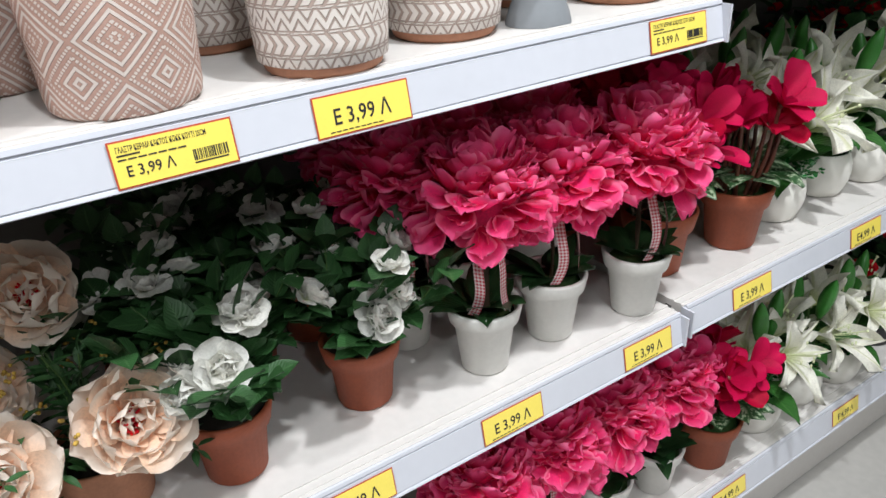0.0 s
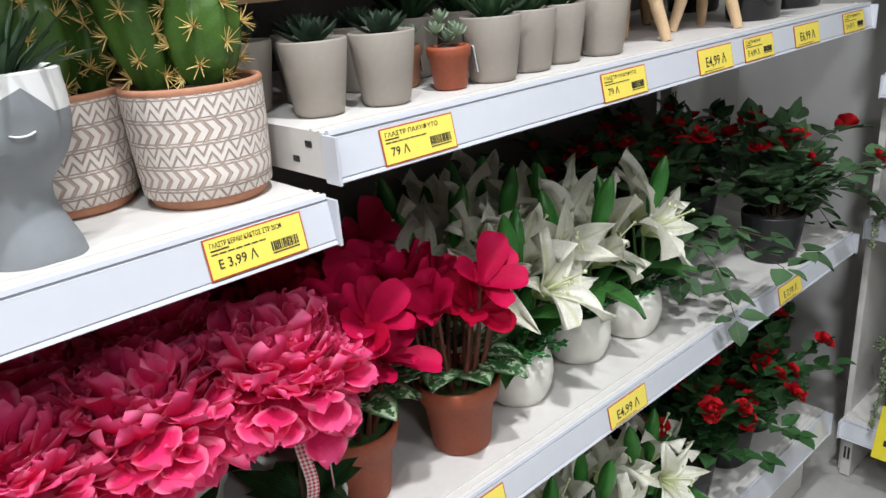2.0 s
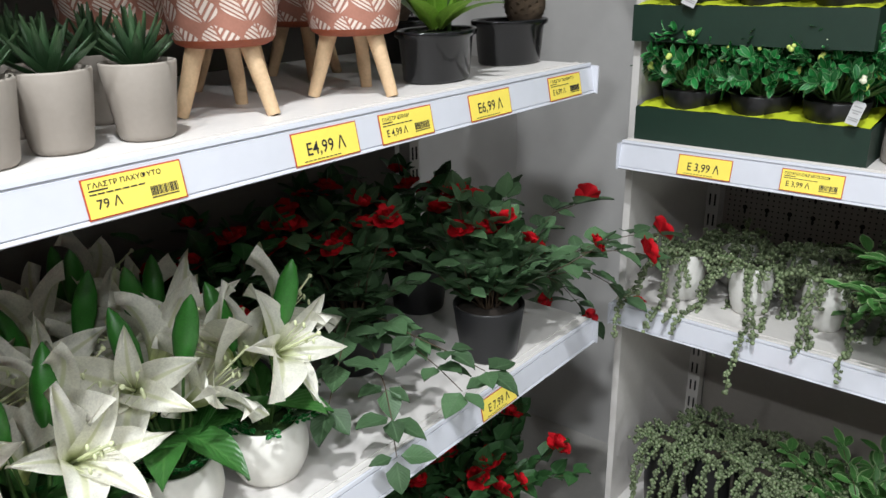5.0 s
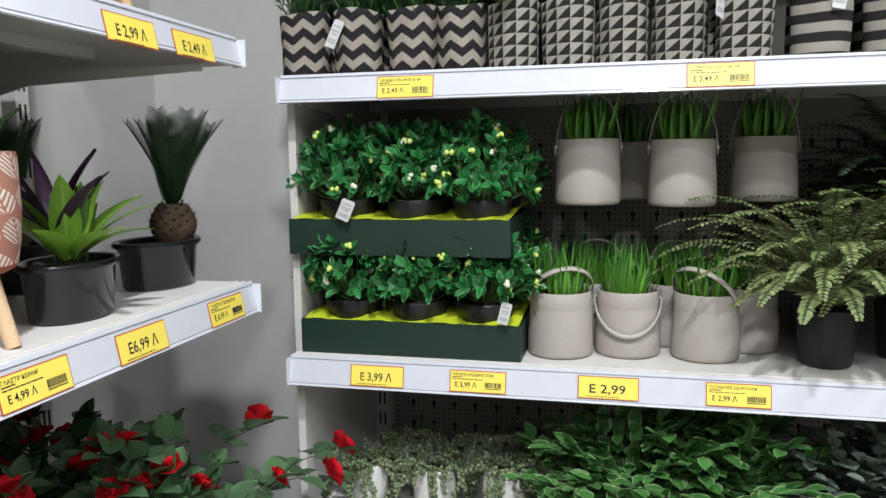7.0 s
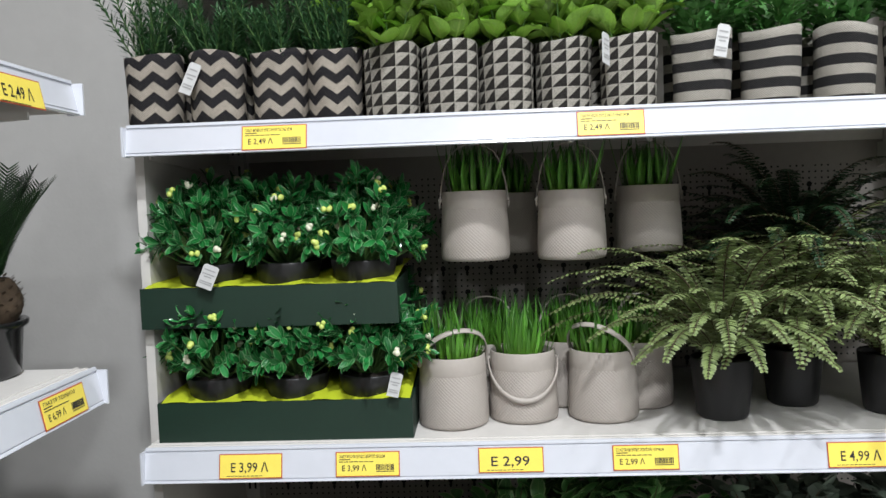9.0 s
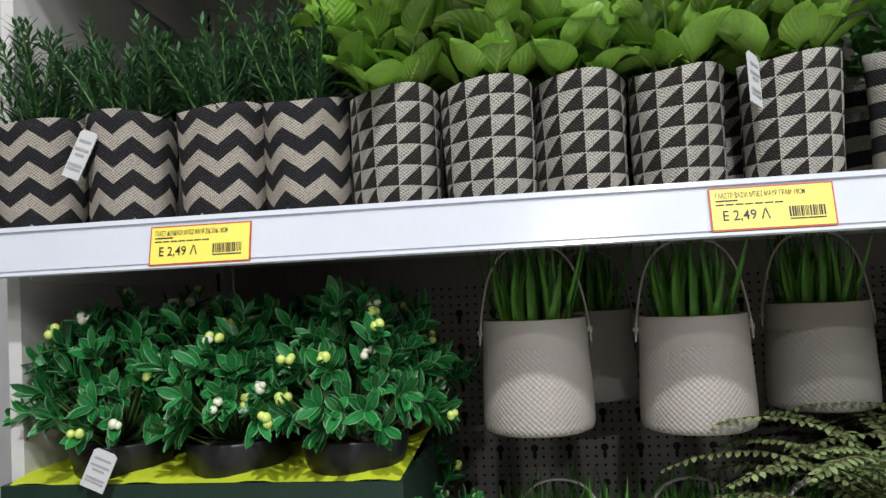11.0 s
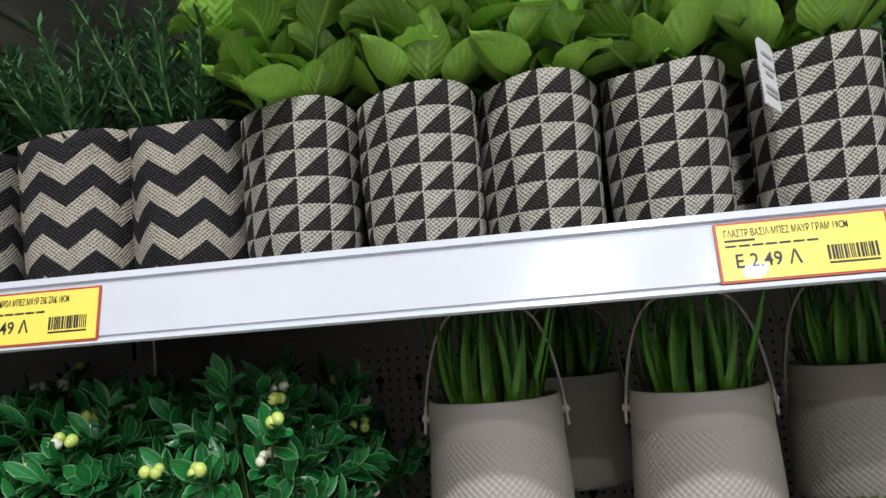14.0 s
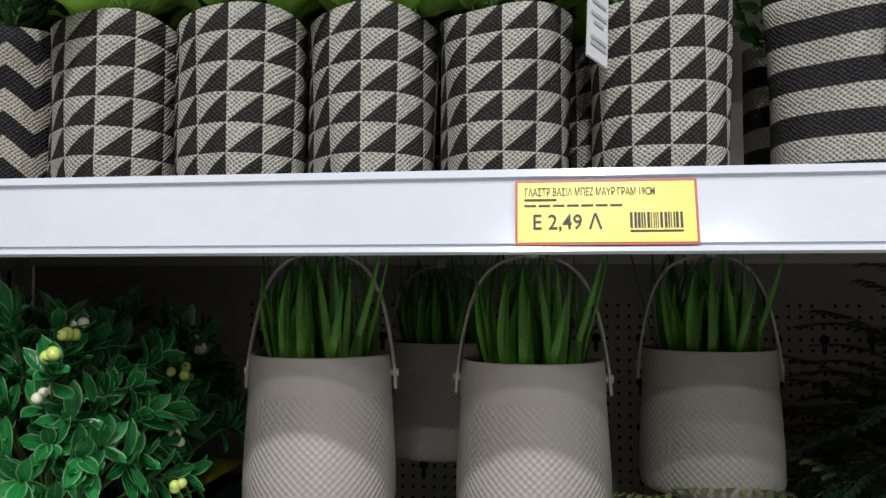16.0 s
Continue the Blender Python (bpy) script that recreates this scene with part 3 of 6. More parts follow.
def shelf(name, front, a0, a1, top, depth, h=0.047, run="A", label="white enamelled steel gondola shelf with price rail"):
    """A shelf: board with turned-down edges, price rail, end caps and brackets. Run A faces -y, run B faces -x."""
    th = thing(name, label, "shelf", "gondola shelves")
    L = abs(a1 - a0)
    # local frame: s along the front, o outwards, z up; s=0 at a0
    g = Geo()
    g.box(0, L, -depth, -0.004, -0.004, 0)
    g.box(0.0, 0.002, -depth, -0.004, -h + 0.003, -0.004)
    g.box(L - 0.002, L, -depth, -0.004, -h + 0.003, -0.004)
    part("board", g, "shelf_enamel", th, smooth=False)
    for o0, o1, z0 in ((-depth, -depth + 0.003, -0.03), (-0.02, -0.006, -h + 0.006), (-depth * 0.55, -depth * 0.5, -0.02)):
        g = Geo()
        g.box(0.003, L - 0.003, o0, o1, z0, -0.0042)
        part("stiffener", g, "shelf_enamel", th, smooth=False)
    g = Geo()
    g.box(0, L, -0.026, -0.022, 0.0, 0.0018)
    g.box(0, L, -0.014, -0.010, 0.0, 0.0012)
    part("lip", g, "shelf_enamel", th, smooth=False)
    pr = rail_profile(h)
    g = Geo()
    e = 0.0015
    rows = [[(s, o, z) for o, z in pr] for s in (e, L - e)]
    g.grid(rows, [[(0, 0)] * len(pr)] * 2)
    g.poly([(e, o, z) for o, z in pr])
    g.poly([(L - e, o, z) for o, z in pr][::-1])
    part("price_rail", g, "rail_plastic", th, "glossy white plastic price rail", smooth=False)
    for s in (0.0, L):
        g = Geo()
        g.box(s - 0.0015, s + 0.0015, -0.006, 0.016, -h, -0.002)
        part("end_cap", g, "rail_plastic", th, smooth=False)
    for o, z in ((-0.030, -0.013), (-0.055, -0.030), (-0.115, -0.013)):
        g = Geo()
        g.box(-0.0012, 0.0006, o - 0.005, o + 0.005, z - 0.003, z + 0.003)
        part("bracket_hole", g, "peg_hole", th, smooth=False)
    for s in (0.012, L - 0.012):
        g = Geo()
        q = [(-depth + 0.003, -0.036), (-0.05, -0.036), (-0.05, -0.046), (-depth + 0.12, -0.058), (-depth + 0.003, -0.085)]
        for ds in (-0.002, 0.002):
            pl = [(s + ds, o, z) for o, z in q]
            g.poly(pl if ds < 0 else pl[::-1])
        g.grid([[(s - 0.002, o, z) for o, z in q + q[:1]], [(s + 0.002, o, z) for o, z in q + q[:1]]], [[(0, 0)] * 6] * 2)
        part("bracket", g, "shelf_enamel", th, smooth=False)
    if run == "A":
        # s -> +x, outwards -> -y
        th.matrix_basis = Matrix.Translation((a0, front, top)) @ Matrix.Diagonal((1, -1, 1, 1))
    else:
        # s -> -y, outwards -> -x
        th.matrix_basis = Matrix.Translation((front, a0, top)) @ Euler((0, 0, radians(-90))).to_matrix().to_4x4() @ Matrix.Diagonal((1, -1, 1, 1))
    return th


S1, M1, M2, S2, U2, LO = 1.1305, 0.697, 0.703, 1.187, 1.556, 0.262
DA, DB = BACK_A - YA - 0.004, BACK_B - XB - 0.004
X_LEFT = SEAM - 1.33
shelf("shelf", YA, X_LEFT, SEAM - 0.004, S1, DA, 0.046)
shelf("shelf", YA, X_LEFT, SEAM - 0.004, U2, DA, 0.042)
shelf("shelf", YA, X_LEFT, SEAM - 0.010, M1, DA, 0.050)
shelf("shelf", YA, X_LEFT, SEAM - 0.004, LO, DA, 0.06, label="low white enamelled steel gondola shelf")
shelf("shelf", YA, SEAM + 0.004, END_A - 0.048, S2, DA, 0.047)
shelf("shelf", YA, SEAM + 0.001, END_A, M2, DA, 0.046)
shelf("shelf", YA, SEAM + 0.004, END_A - 0.065, U2, DA, 0.042)
shelf("shelf", YA, SEAM + 0.004, END_A - 0.03, LO, DA, 0.06, label="low white enamelled steel gondola shelf")
B0 = 0.630
Z_T, Z_B, Z_C, Z_D = 1.515, 1.033, 0.710, 0.180


shelf("shelf", XB, B0, B0 - 1.33, Z_T, DB, 0.045, "B")
shelf("shelf", XB, B0, B0 - 1.33, 1.885, DB, 0.042, "B")
shelf("shelf", XB, B0, B0 - 1.33, Z_B, DB, 0.050, "B")
shelf("shelf", XB, B0 - 0.002, B0 - 1.33, Z_C, DB, 0.046, "B")
shelf("shelf", XB, B0, B0 - 1.33, Z_D, DB, 0.05, "B", label="bottom white enamelled base shelf close to the floor")


def upright(x, y, z1):
    """Slotted steel post of the gondola."""
    th = thing("upright", "white slotted steel shelf upright", "shelf post", "gondola uprights")
    g = Geo()
    g.box(-0.015, 0.015, -0.03, 0.0, 0, z1)
    part("post", g, "shelf_enamel", th, smooth=False)
    return th, x, y


def place(th, x, y, z=0.0, rz=0.0):
    th.matrix_basis = pose(x, y, z, 0, 0, rz)
    return th


for x in (X_LEFT, SEAM, END_A + 0.012):
    th, _, _ = upright(x, 0, 2.2)
    g = Geo()
    for k in range(40):
        z = 0.1 + k * 0.05
        g.box(-0.008, -0.004, -0.0312, -0.0296, z, z + 0.028)
        g.box(0.004, 0.008, -0.0312, -0.0296, z, z + 0.028)
    part("slotting", g, "peg_hole", th, smooth=False)["kind"] = "stuff"
    place(th, x, BACK_A)
for y in (B0 - 0.018, B0 - 1.348):
    th, _, _ = upright(0, 0, 2.2)
    g = Geo()
    for k in range(40):
        z = 0.1 + k * 0.05
        g.box(-0.008, -0.004, -0.0312, -0.0296, z, z + 0.028)
        g.box(0.004, 0.008, -0.0312, -0.0296, z, z + 0.028)
    part("slotting", g, "peg_hole", th, smooth=False)["kind"] = "stuff"
    place(th, BACK_B, y, 0, -90)


def pegboard(name, length, z0, z1, holes, label, mat="peg_metal"):
    """A perforated back panel: round holes in rows and keyhole slots."""
    th = thing(name, label, "back panel")
    g = Geo()
    g.box(0, length, 0.002, 0.012, z0, z1)
    part("sheet", g, mat, th, smooth=False)
    g = Geo()
    for zz in holes:
        for r in range(int(zz[0] / 0.0125), int(zz[1] / 0.0125)):
            for k in range(int(zz[2] / 0.0125), int(zz[3] / 0.0125)):
                x, z = k * 0.0125, r * 0.0125
                key = (r % 4 == 0) and (k % 4 == 0)
                if key:
                    for rr, dz, sz in ((0.0058, 0.0, 1), (0.003, -0.010, 2.2)):
                        g.poly([(x + rr * math.cos(TAU * a / 8), 0.0012, z + dz + sz * rr * math.sin(TAU * a / 8)) for a in range(8)])
                elif r % 4 != 3 or k % 4 != 0:
                    g.poly([(x + 0.0022 * math.cos(TAU * a / 6), 0.0013, z + 0.0022 * math.sin(TAU * a / 6)) for a in range(6)])
    part("perforation", g, "peg_hole", th, smooth=False)["kind"] = "stuff"
    return th


place(pegboard("back_panel", 1.30, 0.1, 2.2, [(0.68, 0.98, 0.02, 1.28), (1.05, 1.46, 0.3, 1.28)], "grey perforated steel back panel with keyhole slots"), BACK_B, B0 - 0.035, 0, -90)
# run A panels carry the under-shelf shade in their colour
place(pegboard("back_panel", 1.295, 0.1, 2.2, [(1.15, 1.55, 0.05, 1.28)], "grey perforated steel back panel darkened for the shade under the shelves", "peg_metal_dark"), X_LEFT + 0.018, BACK_A)
place(pegboard("back_panel", 1.29, 0.1, 2.2, [], "plain grey steel gondola back panel darkened for the shade under the shelves", "peg_metal_dark"), SEAM + 0.018, BACK_A)

slab("side_panel", XB + 0.045, BACK_B - 0.032, B0 - 0.004, B0 + 0.010, 0.0, 2.2, "shelf_enamel", "white end panel of the shelving run", "panel")

# slotted foot under the base shelf of run B, and side panel
th = thing("base_foot", "white slotted steel base foot on the floor", "shelf foot")
g = Geo()
g.box(0, 0.40, -0.012, 0.012, 0.0, 0.112)
part("body", g, "shelf_enamel", th, smooth=False, bevel=0.003)
g = Geo()
for k in range(2):
    g.box(-0.001, 0.002, -0.007 + k * 0.009, -0.002 + k * 0.009, 0.05, 0.085)
part("slotting", g, "peg_hole", th, smooth=False)
place(th, XB + 0.03, B0 - 0.012)
slab("baseboard", X_LEFT, END_A, YA + 0.05, YA + 0.06, 0.0, LO - 0.062, "shelf_enamel", "white kick plate below the lowest shelf", "kick plate")


# ---- price labels ----
def text_mesh(body, size):
    cu = bpy.data.curves.new("writing", "FONT")
    cu.body, cu.size, cu.resolution_u, cu.offset = body, size, 2, size * 0.009
    ob = new("writing", cu)
    me = bpy.data.meshes.new_from_object(ob.evaluated_get(bpy.context.evaluated_depsgraph_get()))
    bpy.data.objects.remove(ob)
    me.materials.clear()
    me.materials.append(MATS["label_ink"])
    return me


def price_label(price, run, along, top, title="", bars=True, size=0.095, h=0.036, big=False, drop=0.0075):
    """A yellow shelf-edge card with a red border; run A reads along +x, run B along -y."""
    th = thing("price_label", "yellow price card with red border and black print", "price label", "shelf price labels")
    g = Geo()
    g.box(0, size, -0.0006, 0, -h, 0)
    part("border", g, "label_red", th, smooth=False)
    e = 0.0014
    g = Geo()
    g.box(e, size - e, -0.0010, -0.0002, -h + e, -e)
    part("card", g, "label_yellow", th, smooth=False)

    def write(body, sz, x, z, width=None):
        me = text_mesh(body, sz)
        xs = [vv.co.x for vv in me.vertices]
        k = width / (max(xs) - min(xs)) if width and xs else 1.0
        for vv in me.vertices:
            vv.co = (x + vv.co.x * k, -0.0014, z + vv.co.y)
        ob = new("price" if body == price else "title", me)
        ob.parent = th

    def bar(name, boxes):
        gg = Geo()
        for x0, x1, z0, z1 in boxes:
            gg.box(x0, x1, -0.0014, -0.0008, z0, z1)
        part(name, gg, "label_ink", th, smooth=False)["kind"] = "stuff"

    if big:
        write(price, 0.0195, 0.017, -0.0262, 0.056)
        bar("small_print", [(0.012 + k * 0.006, 0.0165 + k * 0.006, -0.0325, -0.0316) for k in range(9)])
    else:
        if title:
            write(title, 0.0062, 0.005, -0.0090, 0.068 if len(title) > 12 else None)
        bar("small_print", [(0.005, 0.022, -0.0118, -0.0106)] + [(0.005 + k * 0.0075, 0.0112 + k * 0.0075, -0.0150, -0.0139) for k in range(7)])
        write(price, 0.0118, 0.009, -0.0275, 0.036 if len(price) > 5 else None)
        if bars:
            rs = random.Random(len(title) + int(along * 100))
            x, bx = 0.060, []
            while x < 0.087:
                w = rs.choice((0.0005, 0.0008, 0.0013))
                bx.append((x, x + w, -0.0270, -0.0185))
                x += w + rs.choice((0.0005, 0.0009))
            bar("barcode", bx + [(0.060, 0.087, -0.0292, -0.0282)])
    lean = math.atan(0.20)
    loc = Matrix.Rotation(-lean, 4, "X")
    if run == "A":
        th.matrix_basis = Matrix.Translation((along, YA - 0.0042 - 0.2 * (drop - 0.006), top - drop)) @ loc
    else:
        th.matrix_basis = Matrix.Translation((XB - 0.0042 - 0.2 * (drop - 0.006), along, top - drop)) @ Matrix.Rotation(radians(-90), 4, "Z") @ loc
    return th


price_label("E 3,99 Λ", "A", 0.174, S1, "ΓΛΑΣΤΡ ΚΕΡΑΜ ΚΑΚΤΟΣ ΚΟΚΚ ΚΟΥΤΙ 25CM")
price_label("E 3,99 Λ", "A", 0.339, S1, big=True)
price_label("E 3,99 Λ", "A", 0.750, S1, "ΓΛΑΣΤΡ ΚΕΡΑΜ ΚΑΚΤΟΣ ΣΤΡ 25CM", drop=0.005)
price_label("79 Λ", "A", 0.942, S2, "ΓΛΑΣΤΡ ΠΑΧΥΦΥΤΟ")
price_label("79 Λ", "A", 1.290, S2, "ΓΛΑΣΤΡ ΠΑΧΥΦΥΤΟ")
price_label("E4,99 Λ", "A", 1.516, S2, big=True)
price_label("E 4,99 Λ", "A", 1.648, S2, "ΓΛΑΣΤΡ ΚΕΡΑΜ")
price_label("E6,99 Λ", "A", 1.820, S2, big=True)
price_label("E 6,99 Λ", "A", 2.018, S2, "ΓΛΑΣΤΡ ΤΕΧΝΗΤΟ")
price_label("E 3,49 Λ", "A", 0.287, M1, big=True)
price_label("E 3,99 Λ", "A", 0.508, M1, big=True)
price_label("E 3,99 Λ", "A", 0.752, M1, big=True)
price_label("E 3,99 Λ", "A", 0.985, M2, big=True, drop=0.007)
price_label("E4,99 Λ", "A", 1.304, M2, big=True, drop=0.007)
price_label("E 7,99 Λ", "A", 1.845, M2, big=True, drop=0.007)
price_label("E 2,99 Λ", "A", 1.832, U2, big=True, h=0.034, drop=0.012)
price_label("E 2,49 Λ", "A", 1.965, U2, big=True, h=0.034, drop=0.012)
price_label("E 4,99 Λ", "A", 1.40, LO, big=True, drop=0.012)
price_label("E 4,99 Λ", "A", 1.02, LO, big=True, drop=0.012)
price_label("E 3,99 Λ", "B", 0.515, Z_B, big=True, drop=0.008)
price_label("E 3,99 Λ", "B", 0.340, Z_B, "ΓΛΑΣΤ ΦΡΑΞΙΑ ΛΕΥΚΟΣ ΚΑΡΠΟΣ 22Χ22CM", drop=0.008)
price_label("E 2,99", "B", 0.129, Z_B, big=True, drop=0.006)
price_label("E 2,99 Λ", "B", -0.066, Z_B, "ΓΛΑΣΤΡΑΚΙ ΜΠΕΖ ΧΟΡΤΑΡΙ 11Χ14CM", drop=0.006)
price_label("E 4,99 Λ", "B", -0.371, Z_B, big=True)
price_label("E 2,49 Λ", "B", 0.456, Z_T, "ΓΛΑΣΤ ΔΕΝΔΡΟΛ ΜΠΕΖ ΜΑΥΡ ΖΙΚ ΖΑΚ 18CM", h=0.036, drop=0.0065)
price_label("E 2,49 Λ", "B", -0.026, Z_T, "ΓΛΑΣΤΡ ΒΑΣΙΛ ΜΠΕΖ ΜΑΥΡ ΓΡΑΜ 19CM", h=0.036, drop=0.005)
price_label("E 2,49 Λ", "B", -0.474, Z_T, "ΓΛΑΣΤΡ ΕΥΚΑΛ ΜΠΕΖ ΜΑΥΡ ΡΙΓ 19CM", h=0.036, drop=0.006)

# ---- plants: a function for each kind ----
def tepal(s):
    return math.sin(math.pi * (0.04 + 0.96 * s) ** 0.85) ** 0.85


def petals_ring(g, c, axis, count, L, W, el, prof=petalf, bend=-0.6, cup=0.2, wave=0.05, jit=0.15, n=5, m=4, off=0.0):
    """A ring of petals round an axis; el is how far they open away from it (radians)."""
    a = unit(axis)
    s = unit(np.cross(a, (0.21, 0.63, 0.74)))
    t = np.cross(a, s)
    for k in range(count):
        ph = off + TAU * k / count + rnd.uniform(-jit, jit)
        e = el + rnd.uniform(-jit, jit)
        out = s * math.cos(ph) + t * math.sin(ph)
        d = a * math.cos(e) + out * math.sin(e)
        up = a * math.sin(e) - out * math.cos(e)
        f = rnd.uniform(0.85, 1.15)
        leaf(g() if callable(g) else g, np.asarray(c) + out * 0.002, d, up, L * f, W * f, prof, bend, cup, n, m, wave)


def pieces(name, mat, parent, draw):
    """draw(make) calls make() for a fresh mesh for every piece; each becomes an object under the parent."""
    made = []

    def make():
        made.append(Geo())
        return made[-1]

    draw(make)
    for piece in made:
        part(name, piece, mat, parent)


def rose(g, c, axis, r):
    """A small double rose: a tight heart inside opening rings of petals."""
    for k, (cnt, f, el, bd) in enumerate(((3, 0.60, 0.10, -1.0), (4, 0.75, 0.32, -1.1), (5, 0.90, 0.58, -0.9), (5, 1.0, 0.85, -0.4), (5, 1.05, 1.1, 0.3))):
        petals_ring(g, c, axis, cnt, r * f, r * f * 1.25, el, petalf, bd, 0.22, 0.05, 0.2, 5, 4, off=k * 0.7)


def spray(g, gs, base, d, length, count, L, W, prof=ovate, droop=0.6, three=True, r=0.0012, stem=True):
    """A twig that bends over, with leaves in threes."""
    p, d = np.asarray(base, float), unit(d)
    pts = [p]
    step = length / count
    for k in range(count):
        d = unit(d + np.array((0, 0, -droop * step * 6)) * (0.3 + k / count) + np.array([rnd.uniform(-0.2, 0.2) for _ in range(3)]))
        p = p + d * step
        pts.append(p)
        sd = unit(np.cross(d, UP) if abs(d[2]) < 0.97 else (1, 0, 0))
        for sg in ((1, -1, 0) if three else (1, -1)):
            dd = unit(d * (rnd.uniform(0.2, 0.9) if sg else 1.0) + sd * sg * 0.9 + UP * rnd.uniform(-0.35, 0.5))
            f = rnd.uniform(0.75, 1.2)
            b0 = p + dd * L * 0.15
            leaf(g, b0, dd, unit(UP + cone_dir(UP, 0.8) * 0.5), L * f, W * f, prof, rnd.uniform(0.0, 0.7), 0.14, 4, 2, 0.02)
    if stem:
        tube(gs, pts, r, r * 0.6, 5)
    return p, d


def pink_peony(k):
    th = thing("potted_peony", "artificial hot pink peony ball tied with gingham ribbon in white pot", "artificial flower", "pink peonies")
    pot_part(th, prof_rimmed(0.031, 0.050, 0.096, 0.024), "white_ceramic", 0.080, 0.042, "moss", label="white painted clay pot")
    stems = Geo()
    for j in range(13):
        a = rnd.random() * TAU
        d = unit((math.cos(a), math.sin(a), rnd.uniform(0.35, 1.1)))
        g = Geo()
        leaf(g, (0.01 * math.cos(a), 0.01 * math.sin(a), 0.088), d, UP, rnd.uniform(0.046, 0.078), rnd.uniform(0.032, 0.044), ovate, rnd.uniform(0.2, 0.9), 0.1, 5, 2, 0.03)
        part("leaf", g, "leaf_dark", th)
    for j in range(3):
        tube(stems, [(0.003 * j, 0.002, 0.07), (0.002 + 0.003 * j, 0.004 * j, 0.13), (0.004 * j - 0.004, 0.003, 0.215)], 0.0022, 0.0018)
    part("stem", stems, "stem_brown", th)
    c = np.array((0, 0, 0.240))
    g = Geo()
    cnt = 195
    for j in range(cnt):
        zz = 1 - 1.55 * (j + 0.5) / cnt
        ph = j * 2.39996 + rnd.uniform(-0.25, 0.25)
        rr = math.sqrt(max(0, 1 - zz * zz))
        o = np.array((rr * math.cos(ph), rr * math.sin(ph), zz))
        tang = unit(np.array((-o[0] * o[2], -o[1] * o[2], rr * rr + 0.05)) if zz < 0.92 else np.array((1, 0, 0.2)))
        d = unit(o * 0.85 + UP * (0.42 if zz > 0.1 else -0.25 if zz < -0.25 else 0.1) + cone_dir(UP, 3.1) * 0.34)
        up = unit(tang + cone_dir(UP, 3.1) * 0.35)
        f = rnd.uniform(0.65, 1.2) * (1.15 if zz < -0.1 else 1.0)
        inset = rnd.uniform(0.45, 0.85)
        leaf(g, c + o * np.array((0.074, 0.074, 0.058)) * inset, d, up, 0.039 * f, 0.042 * f, petalf, rnd.uniform(-0.9, 0.6), 0.2, 7, 8, rnd.uniform(0.07, 0.13))
    ball(g, c, 0.046, 16, 10, sz=0.8)
    part("flower_head", g, "petal_pink", th, "ruffled hot pink peony petals")["kind"] = "stuff"
    for sg in (-1, 1):
        g = Geo()
        rows, uvs, p = [], [], np.array((sg * 0.004, -0.012, 0.200))
        for i in range(13):
            s = i / 12
            p = np.array((sg * (0.005 + 0.019 * s + 0.004 * math.sin(6 * s)), -0.012 - 0.022 * math.sin(2.4 * s), 0.200 - 0.105 * s))
            w = 0.0052
            rows.append([p + np.array((w, 0.004 * sg, 0)), p - np.array((w, 0.004 * sg, 0))])
            uvs.append([(0, p[2]), (1, p[2])])
        g.grid(rows, uvs)
        part("ribbon", g, "gingham", th, "red and white gingham ribbon")
    g = Geo()
    lathe(g, [(0.008, 0.192), (0.0098, 0.197), (0.0088, 0.203), (0.007, 0.207)], 12)
    part("knot", g, "gingham", th)
    return th


def white_rose_bush(k):
    th = thing("potted_rose", "artificial white rose bush with dark leaves in terracotta pot", "artificial flower", "white roses")
    pot_part(th, prof_rimmed(0.034, 0.051, 0.090, 0.026), "terracotta", 0.078, 0.043)
    g, gs = Geo(), Geo()
    tips = []
    for j in range(16):
        a = TAU * j / 16 + rnd.uniform(-0.3, 0.3)
        el = rnd.uniform(0.95, 1.5)
        d = sph(el, a)
        tips.append(spray(g, gs, (0.01 * math.cos(a), 0.01 * math.sin(a), 0.082), d, rnd.uniform(0.07, 0.165), 5, 0.038, 0.029, ovate, 0.15))
    for j in range(5):
        a = -1.57 + rnd.uniform(-1.2, 1.2)
        spray(g, gs, (0.01 * math.cos(a), 0.01 * math.sin(a), 0.084), sph(rnd.uniform(0.75, 1.15), a), rnd.uniform(0.05, 0.08), 3, 0.038, 0.030, ovate, 0.3)
    part("foliage", g, "leaf_rose", th)["kind"] = "stuff"
    part("branching", gs, "stem_green", th)["kind"] = "stuff"
    for j in range(6):
        p, d = tips[(j * 5 + k) % 16]
        g = Geo()
        big = j % 3 == 0
        rose(g, p + UP * 0.004, unit(d + UP * 0.4 + cone_dir(UP, 1.2) * 0.3), 0.026 if big else 0.019)
        part("rose_head", g, "petal_white", th, "white silk rose")["kind"] = "stuff"
    for c, ax, rr in (((-0.034, -0.052, 0.152), (-0.25, -0.8, 0.5), 0.027), ((0.002, -0.048, 0.166), (0.2, -0.8, 0.55), 0.026), ((0.035, -0.030, 0.205), (0.3, -0.6, 0.6), 0.022)):
        g = Geo()
        tube(g, [(0, 0, 0.08), np.asarray(c) * np.array((0.6, 0.5, 0.75)), c], 0.0016, 0.0014)
        part("stem", g, "stem_green", th)
        g = Geo()
        rose(g, c, unit(ax), rr)
        part("rose_head", g, "petal_white", th, "white silk rose")["kind"] = "stuff"
    return th


